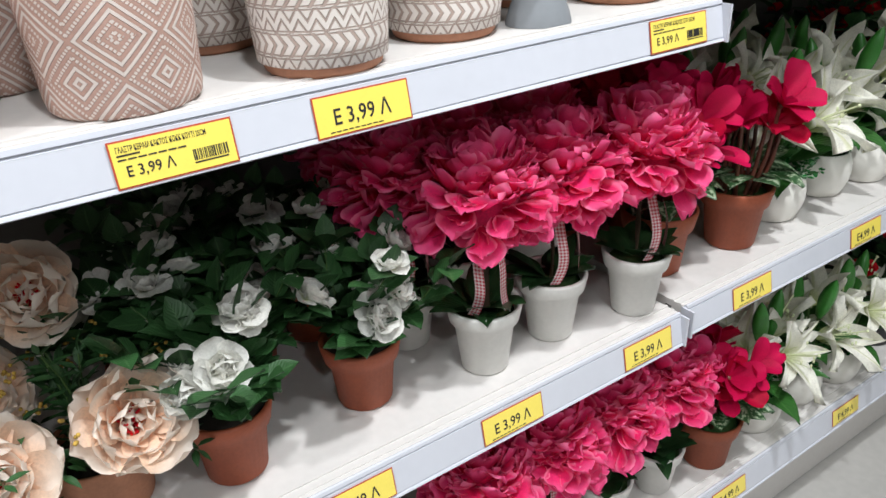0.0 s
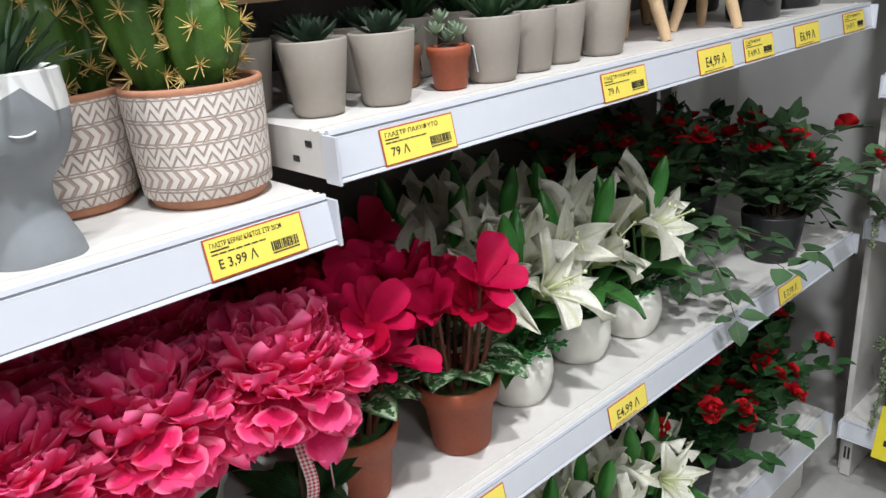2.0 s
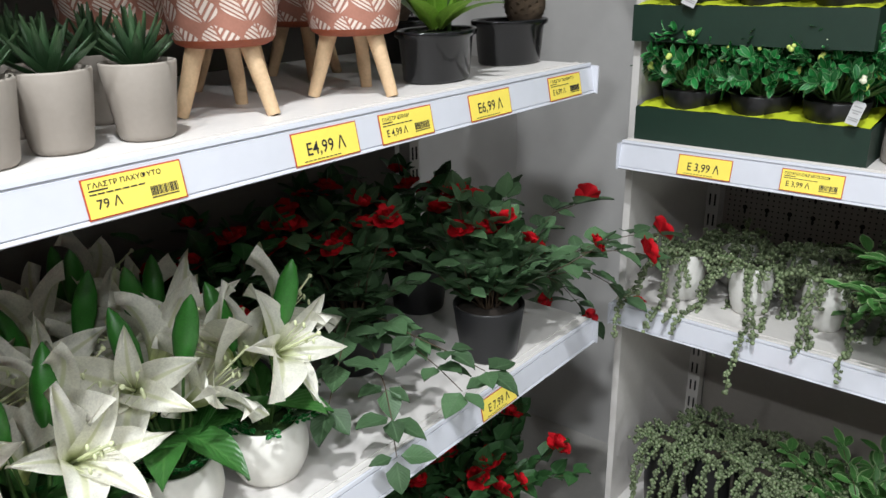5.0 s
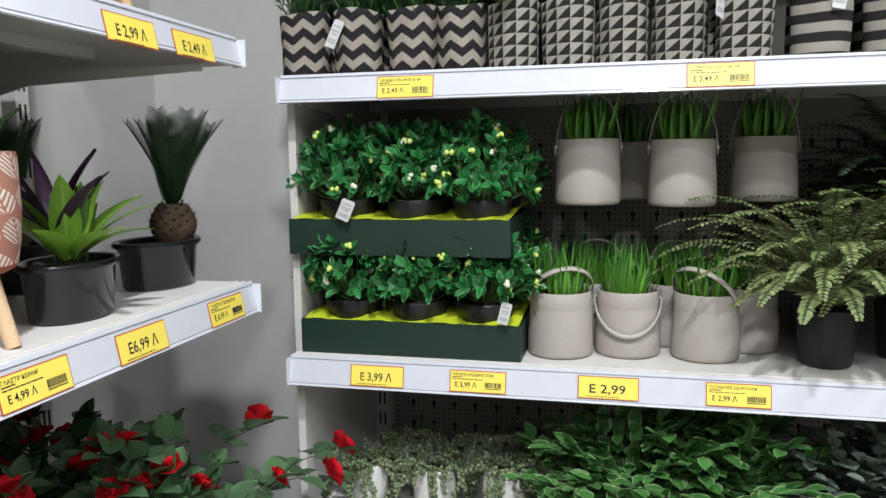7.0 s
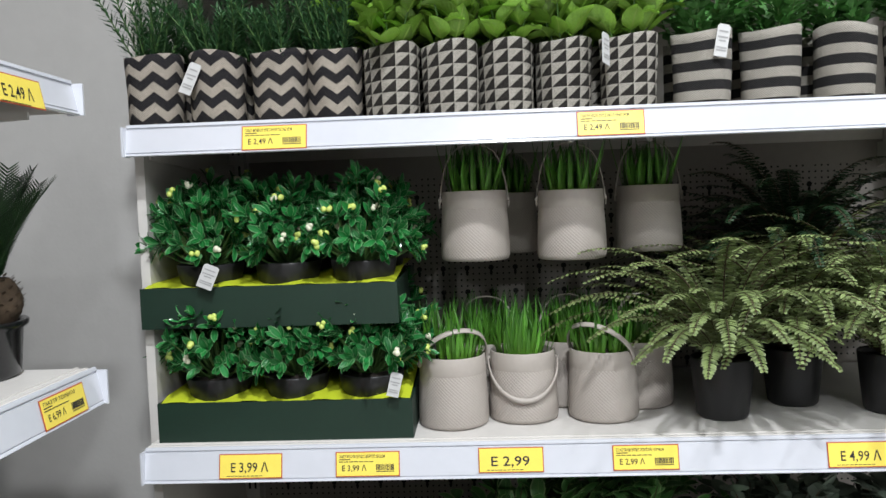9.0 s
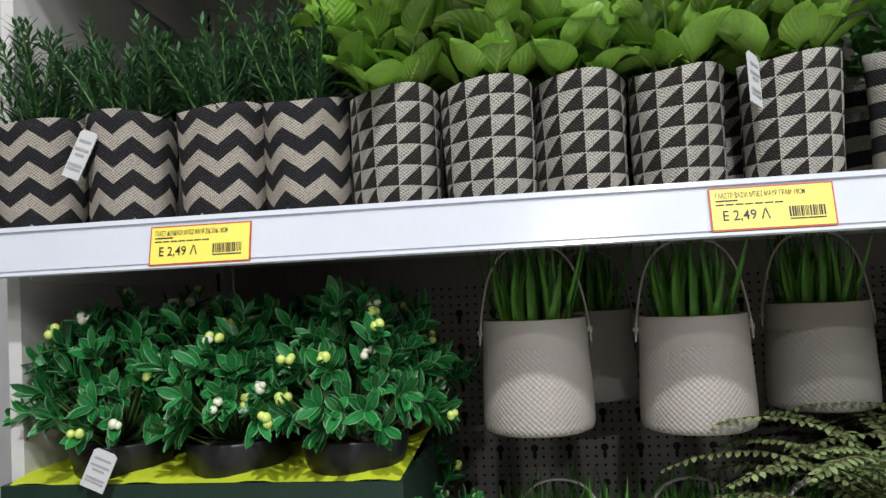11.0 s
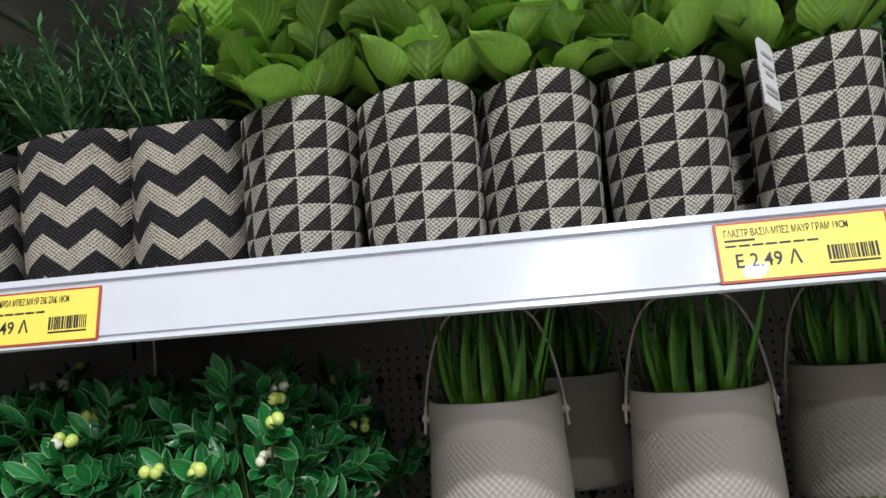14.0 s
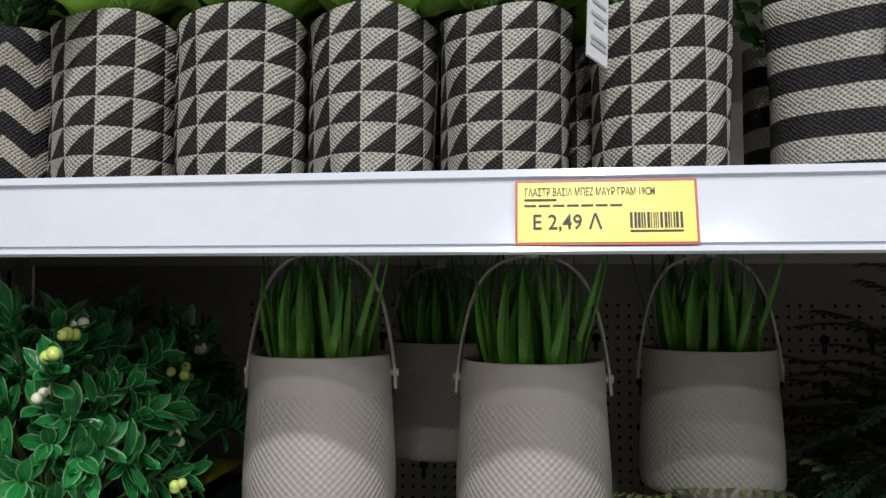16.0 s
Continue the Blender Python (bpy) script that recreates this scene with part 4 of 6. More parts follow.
def peach_peony(k):
    th = thing("potted_peony", "artificial peach peony with red centre in pale terracotta pot", "artificial flower", "peach peonies")
    pot_part(th, prof_plain(0.047, 0.055, 0.075), "terracotta_pale", 0.062, 0.046)
    g, gs = Geo(), Geo()
    for j in range(20):
        a = TAU * j / 20
        spray(g, gs, (0, 0, 0.066), sph(rnd.uniform(0.3, 1.35), a), rnd.uniform(0.08, 0.17), 7, 0.022, 0.008, lance, 0.5)
    part("foliage", g, "leaf_rose", th)["kind"] = "stuff"
    part("branching", gs, "stem_green", th)["kind"] = "stuff"
    g = Geo()
    for j in range(26):
        c = sph(rnd.uniform(0.5, 1.2), rnd.random() * TAU) * rnd.uniform(0.1, 0.15) + UP * 0.06
        for _ in range(5):
            ball(g, c + cone_dir(UP, 3.1) * 0.006, 0.0022, 6, 4)
    part("filler_blossom", g, "anther", th, "tiny mustard yellow filler buds")["kind"] = "stuff"
    for (ax, cc, r) in (((0.05, -0.85, 0.50), (0.026, -0.070, 0.135), 0.055), ((-0.25, -0.75, 0.55), (-0.005, 0.055, 0.232), 0.050)):
        g = Geo()
        for q, (cnt, f, el) in enumerate(((5, 0.46, 0.50), (6, 0.68, 0.78), (7, 0.90, 1.02), (8, 1.0, 1.30))):
            petals_ring(g, cc, ax, cnt, r * f, r * f * 1.35, el, petalf, -0.95 + 0.28 * q, 0.30, 0.06, 0.15, 7, 8, off=q * 0.6)
        h = part("flower_head", g, "petal_peach", th, "peach cream peony with ruffled petals")
        h["kind"] = "stuff"
        g = Geo()
        for _ in range(26):
            d = cone_dir(ax, 0.7)
            tube(g, [cc, np.asarray(cc) + d * r * 0.42], 0.0012, 0.0014, 4)
        part("stamen_tuft", g, "petal_red", h, "red stamens")["kind"] = "stuff"
    return th


def cyclamen(k):
    th = thing("potted_cyclamen", "artificial crimson cyclamen with mottled leaves in terracotta pot", "artificial flower", "cyclamens")
    pot_part(th, prof_rimmed(0.040, 0.060, 0.104, 0.032), "terracotta", 0.090, 0.050, "moss")
    g = Geo()
    heads = []
    for j in range(15):
        a = TAU * j / 15 + rnd.uniform(-0.2, 0.2)
        top = np.array((0.052 * math.cos(a) * rnd.uniform(0.2, 1.1), 0.052 * math.sin(a) * rnd.uniform(0.2, 1.1), rnd.uniform(0.185, 0.245)))
        b = np.array((0.026 * math.cos(a), 0.026 * math.sin(a), 0.085))
        g = Geo()
        tube(g, [b, (b + top) / 2 + np.array((0.006 * math.cos(a), 0.006 * math.sin(a), 0)), top], 0.0040, 0.0028)
        part("stem", g, "stem_red", th, "brownish red stem")
        heads.append((top, a))
    for j in range(11):
        g = Geo()
        a = TAU * j / 11 + rnd.uniform(-0.25, 0.25)
        d = unit((math.cos(a), math.sin(a), rnd.uniform(0.15, 0.6)))
        b = np.array((0.030 * math.cos(a), 0.030 * math.sin(a), rnd.uniform(0.115, 0.150)))
        leaf(g, b, d, UP, rnd.uniform(0.060, 0.080), rnd.uniform(0.048, 0.062), ovate, rnd.uniform(0.5, 1.1), 0.08, 6, 4, 0.04)
        part("leaf", g, "leaf_cyclamen", th, "dark green leaf with silvery mottling")
    for q, (top, a) in enumerate(heads[:11]):
        g = Geo()
        ax = unit(UP * 0.9 + np.array((math.cos(a), math.sin(a), 0)) * 0.75)
        ball(g, top, 0.0055, 8, 5, sz=1.3)
        fl = part("flower", g, "stem_red", th, "deep crimson cyclamen flower")
        pieces("petal", "petal_magenta" if (q + k) % 3 else "petal_crimson", fl, lambda make: petals_ring(make, top, ax, 6, 0.060, 0.038, 0.62, petalf, 0.45, 0.24, 0.08, 0.35, 6, 4, off=a))
    return th


def lily(k):
    th = thing("potted_lily", "artificial white lilies with green buds in round cream pot", "artificial flower", "white lilies")
    pot_part(th, prof_bulge(0.041, 0.054, 0.046, 0.082), "cream_ceramic", 0.070, 0.045, "moss", label="glossy round cream pot")
    gs = Geo()
    for j in range(9):
        g = Geo()
        a = TAU * j / 9 + k + rnd.uniform(-0.3, 0.3)
        d = unit((math.cos(a), math.sin(a), rnd.uniform(0.15, 0.6) if j % 3 else rnd.uniform(1.0, 2.0)))
        leaf(g, (0.012 * math.cos(a), 0.012 * math.sin(a), rnd.uniform(0.074, 0.13)), d, UP, rnd.uniform(0.085, 0.125), rnd.uniform(0.042, 0.056), lance, rnd.uniform(0.3, 1.1), 0.14, 7, 2, 0.02)
        part("leaf", g, "leaf_lily", th, "long glossy green leaf")
    g = Geo()
    for j in range(12):
        a = rnd.random() * TAU
        spray(g, gs, (0.02 * math.cos(a), 0.02 * math.sin(a), 0.074), sph(rnd.uniform(0.3, 1.2), a), 0.05, 5, 0.010, 0.008, ell, 0.3, True, 0.0008)
    part("filler_foliage", g, "leaf_berry", th, "tiny round filler leaves")["kind"] = "stuff"
    spots = [((0.030, -0.040, 0.185), (0.25, -0.75, 0.62)), ((0.05, 0.025, 0.215), (0.70, 0.1, 0.70)), ((-0.050, 0.0, 0.20), (-0.75, -0.35, 0.60)), ((0.0, 0.045, 0.165), (0.2, 0.8, 0.5))]
    for c, ax in spots:
        c = np.asarray(c) + cone_dir(UP, 3.1) * 0.008
        c[2] += rnd.uniform(-0.012, 0.012)
        ax = unit(np.asarray(ax) + cone_dir(UP, 3.1) * 0.2)
        g = Geo()
        tube(g, [(c[0] * 0.1, c[1] * 0.1, 0.07), (c[0] * 0.5, c[1] * 0.5, 0.13), c - ax * 0.035], 0.0028, 0.0022)
        part("stem", g, "stem_green", th)
        g = Geo()
        b = c - ax * 0.036
        tube(g, [b, b + ax * 0.060, b + ax * 0.100], 0.0018, 0.0015, 6)
        ball(g, b + ax * 0.101, 0.0032, 8, 5)
        fl = part("flower", g, "filament", th, "open white lily with recurved petals")
        for q in range(2):
            pieces("petal", "petal_lily", fl, lambda make: petals_ring(make, b, ax, 3, 0.108 - 0.006 * q, 0.034 + 0.010 * q, 0.22 + 0.05 * q, tepal, 1.45, 0.26, 0.20, 0.2, 11, 6, off=q * TAU / 6))
        g = Geo()
        for q in range(6):
            d = cone_dir(ax, 0.35)
            tube(g, [b, b + d * 0.045, b + d * 0.070 + ax * 0.004], 0.0008, 0.0006, 5)
        for q in range(5):
            ball(g, b + cone_dir(ax, 0.33) * 0.072, 0.0022, 6, 4, sz=2.0)
        part("stamen_tuft", g, "filament", fl)["kind"] = "stuff"
    for j in range(2):
        a = TAU * j / 2 + 0.6 + k
        c = np.array((0.030 * math.cos(a), 0.030 * math.sin(a), 0.182 + 0.025 * j))
        g = Geo()
        tube(g, [(0, 0, 0.07), (c[0] * 0.6, c[1] * 0.6, 0.13), c], 0.0025, 0.002)
        part("stem", g, "stem_green", th)
        d = unit((math.cos(a) * 0.25, math.sin(a) * 0.25, 1))
        g = Geo()
        prof = [(0.001, 0), (0.007, 0.005), (0.0122, 0.026), (0.0148, 0.048), (0.0128, 0.072), (0.0068, 0.091), (0.001, 0.101)]
        lathe(g, prof, 12)
        M = Matrix.Translation(c) @ Vector(d).to_track_quat("Z", "Y").to_matrix().to_4x4()
        g.v = [tuple(M @ Vector((x * (1 + 0.10 * math.cos(3 * math.atan2(y, x))), y * (1 + 0.10 * math.cos(3 * math.atan2(y, x))), z))) for x, y, z in g.v]
        part("bud", g, "bud_green", th, "closed green lily bud")
    part("branching", gs, "stem_green", th)["kind"] = "stuff"
    return th


def rose_bush(k, trail=(), bloom=0):
    th = thing("potted_rose", "artificial red rose bush with trailing stems in black pot", "artificial flower", "red roses")
    pot_part(th, prof_plain(0.050, 0.062, 0.098), "black_plastic", 0.085, 0.056)
    g, gs = Geo(), Geo()
    tips = []
    for j in range(26):
        a = TAU * j / 26 + rnd.uniform(-0.3, 0.3)
        el = rnd.uniform(0.55, 1.5)
        ln = rnd.uniform(0.11, 0.20)
        tips.append(spray(g, gs, (0.015 * math.cos(a), 0.015 * math.sin(a), 0.09), sph(el, a), ln, 4, 0.041, 0.033, ovate, 0.10))
    for az, el, ln in trail:
        n = int(ln / 0.052)
        tips.append(spray(g, gs, (0.02 * math.cos(az), 0.02 * math.sin(az), 0.095), sph(el, az), ln, n, 0.044, 0.034, ovate, 0.7))
    part("foliage", g, "leaf_rose_grey" if trail else "leaf_rose", th)["kind"] = "stuff"
    part("branching", gs, "stem_brown", th)["kind"] = "stuff"
    for j in range(11 + bloom):
        p, d = tips[(j * 7 + k) % 26] if j < 11 else tips[15 + j]
        g = Geo()
        rose(g, p + UP * 0.006, unit(d + UP * 0.3 + cone_dir(UP, 1.5) * 0.4), 0.024 if j % 3 else 0.017)
        part("rose_head", g, "petal_red", th, "red silk rose")["kind"] = "stuff"
    return th


def rosette(g, c, n, L, W, rise=0.2, prof=ell, cup=0.2, bend=-0.4):
    for k in range(n):
        a, s = k * 2.39996, k / n
        d = sph(0.15 + rise + 1.2 * s, a)
        leaf(g, np.asarray(c) + np.array((0, 0, 0.006 * s)), d, UP, L * (1 - 0.55 * s), W * (1 - 0.45 * s), prof, bend, cup, 4, 2)


def succulent(k):
    th = thing("potted_succulent", "small artificial rosette succulent in matt grey pot", "artificial succulent", "grey pot succulents")
    pot_part(th, prof_plain(0.026, 0.0355, 0.075, 0.002), "grey_pot", 0.066, 0.031)
    g = Geo()
    rosette(g, (0, 0, 0.066), 26, 0.042, 0.018, 0.15, ovate)
    part("foliage", g, "leaf_succulent", th)["kind"] = "stuff"
    return th


def aloe(k):
    th = thing("potted_aloe", "small artificial spiky aloe in matt grey pot", "artificial succulent", "grey pot aloes")
    pot_part(th, prof_plain(0.028, 0.0365, 0.075, 0.002), "grey_pot", 0.066, 0.032)
    g = Geo()
    for j in range(24):
        a, s = j * 2.39996, j / 24
        leaf(g, (0, 0, 0.064), sph(0.35 + 1.05 * s, a), UP, 0.058 * rnd.uniform(0.85, 1.15), 0.0125, blade, -0.35, 0.35, 5, 2)
    part("foliage", g, "leaf_aloe", th)["kind"] = "stuff"
    return th


def pale_succulent(k):
    th = thing("potted_succulent", "tiny pale frosted succulent in small terracotta pot", "artificial succulent", "small terracotta succulents")
    pot_part(th, prof_rimmed(0.019, 0.0265, 0.048, 0.014, 0.002), "terracotta_pale" if k else "terracotta", 0.042, 0.021)
    g = Geo()
    for c in ((0, 0, 0.05), (0.014, 0.004, 0.058), (-0.013, 0.006, 0.06), (0.002, -0.014, 0.056), (0.0, 0.012, 0.072)):
        rosette(g, c, 15, 0.020, 0.008, 0.25)
    part("foliage", g, "leaf_pale", th)["kind"] = "stuff"
    tag_part(th, (0.030, -0.01, 0.03), (1, -0.5), (0.012, 0.03))
    return th


def spines(g, c, nrm, n=9, L=0.012):
    for _ in range(n):
        d = cone_dir(nrm, 1.15)
        tube(g, [c, np.asarray(c) + d * L * rnd.uniform(0.6, 1.2)], 0.0009, 0.0003, 3)


def ribbed(g, gsp, c, R, H, ribs=9, tilt=(0, 0)):
    """A ribbed cactus body with spine stars on the ribs."""
    n, k = ribs * 6, 14
    rows, uvs = [], []

    def pt(th, ph):
        w = 1 + 0.060 * math.cos(ribs * ph)
        z = H * 0.5 * (1 - math.cos(th))
        r = R * math.sin(th) ** 0.72 * w * (0.82 + 0.25 * th / math.pi)
        return np.array((c[0] + r * math.cos(ph) + tilt[0] * z, c[1] + r * math.sin(ph) + tilt[1] * z, c[2] + z))

    for i in range(k + 1):
        th = 0.12 + (math.pi - 0.14) * i / k
        rows.append([pt(th, TAU * j / n) for j in range(n)])
        uvs.append([(j / n, i / k) for j in range(n)])
    g.grid(rows, uvs, True)
    g.poly(rows[-1])
    for q in range(ribs):
        ph = TAU * q / ribs
        for i in range(4):
            th = 0.75 + 0.65 * i + 0.3 * (q % 2)
            if th < 3.0:
                p = pt(th, ph)
                spines(gsp, p, unit((math.cos(ph), math.sin(ph), 0.3 + 0.4 * (th - 1.5))), 14, 0.015)


def cactus(k):
    th = thing("potted_cactus", "artificial green ribbed cactus in carved white and terracotta pot", "artificial cactus", "cacti in banded pots")
    part("pot", lathe(Geo(), [(0.001, 0), (0.052, 0), (0.0545, 0.003), (0.0555, 0.009)], 40), "terracotta_pale", th, "bare terracotta foot")
    pot_part(th, [(0.0555, 0.009), (0.0600, 0.0105), (0.0615, 0.03), (0.063, 0.06), (0.0645, 0.104)], "carved_bands", 0.10, 0.057, name="wall", label="white carved zigzag bands")
    part("rim", lathe(Geo(), [(0.0645, 0.104), (0.0650, 0.107), (0.0635, 0.1095), (0.0605, 0.1095), (0.059, 0.106), (0.058, 0.07)], 40), "terracotta_pale", th)
    g, gs = Geo(), Geo()
    sets = (((0.010, -0.012, 0.098), 0.036, 0.105, (0.05, 0)), ((-0.022, 0.020, 0.098), 0.030, 0.135, (-0.10, 0.1)), ((0.026, 0.028, 0.098), 0.025, 0.12, (0.14, 0)), ((-0.030, -0.002, 0.185), 0.025, 0.075, (-0.15, 0)), ((0.034, 0.004, 0.180), 0.022, 0.070, (0.2, 0)))
    for c, R, H, t in sets:
        ribbed(g, gs, c, R, H, 8, t)
    part("body", g, "cactus_skin", th)
    part("spine_cover", gs, "spine", th, "tan spine clusters")["kind"] = "stuff"
    return th


def woolly_cactus(k):
    th = thing("potted_cactus", "artificial woolly column cactus in carved diamond terracotta pot", "artificial cactus", "cacti in diamond pots")
    pot_part(th, [(0.001, 0), (0.056, 0), (0.060, 0.004), (0.0615, 0.012), (0.064, 0.06), (0.0665, 0.1225), (0.066, 0.126), (0.062, 0.126), (0.060, 0.12), (0.058, 0.08)], "carved_diamonds", 0.115, 0.059)
    g, gs = Geo(), Geo()
    for c, R, H in (((0, 0, 0.115), 0.026, 0.17), ((-0.03, 0.01, 0.115), 0.02, 0.12), ((0.028, -0.008, 0.115), 0.019, 0.10)):
        n, kk = 40, 10
        rows = [[(c[0] + R * (1 + 0.1 * math.cos(10 * TAU * j / n)) * math.cos(TAU * j / n) * min(1, 2.4 * (1.02 - i / kk)) ** 0.5, c[1] + R * (1 + 0.1 * math.cos(10 * TAU * j / n)) * math.sin(TAU * j / n) * min(1, 2.4 * (1.02 - i / kk)) ** 0.5, c[2] + H * i / kk) for j in range(n)] for i in range(kk + 1)]
        g.grid(rows, [[(j / n, i / kk) for j in range(n)] for i in range(kk + 1)], True)
        for q in range(10):
            for i in range(int(H / 0.008)):
                ph = TAU * q / 10
                z = 0.008 * i
                s = R * 1.08 * min(1, 2.4 * (1.02 - z / H)) ** 0.5
                spines(gs, (c[0] + s * math.cos(ph), c[1] + s * math.sin(ph), c[2] + z), (math.cos(ph), math.sin(ph), -0.2), 4, 0.011)
    part("body", g, "leaf_dusty", th)
    part("wool", gs, "wool", th, "white woolly hairs")["kind"] = "stuff"
    return th


def head_planter():
    """A grey planter in the shape of a stylised head."""
    th = thing("head_planter", "grey stylised face planter with white hair band and spiky plant", "planter")
    n, prof = 144, []
    keys = [(0.0, 0.037), (0.012, 0.0345), (0.040, 0.0235), (0.056, 0.0205), (0.064, 0.0235), (0.080, 0.038), (0.100, 0.0465), (0.120, 0.0485), (0.150, 0.0475)]

    kz, kr = [a for a, _ in keys], [b for _, b in keys]

    def rad(z):
        return float(np.mean([np.interp(z + o, kz, kr) for o in np.linspace(-0.009, 0.009, 9)]))

    g = Geo()
    rows, uvs = [], []
    K = 110
    for i in range(K + 1):
        z = 0.150 * i / K
        row = []
        for j in range(n):
            ph = TAU * j / n
            r = rad(z)
            df = math.atan2(math.sin(ph + math.pi / 2), math.cos(ph + math.pi / 2))  # 0 at the front, -y
            face = max(0.0, min(1.0, (z - 0.058) / 0.02))
            r += 0.0075 * math.exp(-(df / 0.11) ** 2) * max(0.0, min(1.0, (0.121 - z) / 0.026)) * max(0.0, min(1.0, (z - 0.088) / 0.005)) * face
            r += 0.0012 * face * math.exp(-(df / 0.16) ** 2) * math.exp(-((z - 0.081) / 0.0035) ** 2)
            r -= 0.0016 * face * math.exp(-((abs(df) - 0.40) / 0.22) ** 2) * math.exp(-((z - 0.110) / 0.012) ** 2)
            row.append((r * math.cos(ph), r * math.sin(ph) * (0.92 if z > 0.055 else 0.82 + 0.1 * z / 0.055), z))
        rows.append(row)
        uvs.append([(j / n, 0.15 * i / K) for j in range(n)])
    g.grid(rows, uvs, True)
    g.poly(rows[0][::-1])
    ins = [[(x * s, y * s, z) for x, y, _ in rows[-1]] for s, z in ((1.0, 0.150), (0.95, 0.1515), (0.91, 0.148), (0.9, 0.135), (0.02, 0.135))]
    g.grid(ins, [[(0, 0.15)] * n] * 5, True, 1)
    g.v = [(x, y, z * 0.95) for x, y, z in g.v]
    part("body", g, ["head_glaze", "head_white"], th)
    for sg in (-1, 1):
        g = Geo()
        pts = []
        for i in range(7):
            dd = sg * 0.42 + 0.19 * (i / 3 - 1)
            z = 0.1075 - 0.0022 * (1 - (i / 3 - 1) ** 2)
            r = rad(z) + 0.0003
            pts.append((r * math.sin(dd), -r * math.cos(dd) * 0.92, z * 0.95))
        tube(g, pts, 0.0008, 0.0008, 5)
        part("eyelid", g, "head_white", th, "thin white closed eyelid line")
    g = Geo()
    for j in range(46):
        a, s = j * 2.39996, j / 46
        leaf(g, (0.012 * math.cos(a), 0.012 * math.sin(a), 0.130), sph(0.45 + 1.05 * s, a), UP, 0.062 * rnd.uniform(0.8, 1.15), 0.010, blade, 0.25, 0.25, 5, 2)
    part("foliage", g, "leaf_cycas", th, "dark spiky leaves")["kind"] = "stuff"
    return th


def leaf_pot(k):
    th = thing("footed_planter", "carved terracotta planter with white leaf pattern on wooden legs", "planter", "planters on wooden legs")
    z0 = 0.076
    pot_part(th, [(0.001, z0), (0.046, z0), (0.054, z0 + 0.004), (0.057, z0 + 0.009)], "terracotta", 0, 0, None, name="base")
    pot_part(th, [(0.057, z0 + 0.009), (0.0610, z0 + 0.03), (0.0640, z0 + 0.065), (0.0635, z0 + 0.12), (0.062, z0 + 0.126), (0.058, z0 + 0.125), (0.057, z0 + 0.1)], "carved_leaves", z0 + 0.112, 0.057, name="wall")
    for j in range(3):
        a = TAU * j / 3 + 0.5
        g = Geo()
        tube(g, [(0.034 * math.cos(a), 0.034 * math.sin(a), z0 + 0.002), (0.047 * math.cos(a), 0.047 * math.sin(a), z0 * 0.5), (0.060 * math.cos(a), 0.060 * math.sin(a), 0.0)], 0.0112, 0.0078, 12)
        part("leg", g, "leg_wood", th, "turned pale wooden leg")
    g = Geo()
    for j in range(20):
        a, s = j * 2.39996, j / 20
        leaf(g, (0, 0, z0 + 0.114), sph(0.4 + 1.0 * s, a), UP, 0.09, 0.02, blade, -0.2, 0.3, 5, 2)
    part("foliage", g, "leaf_aloe", th)["kind"] = "stuff"
    return th


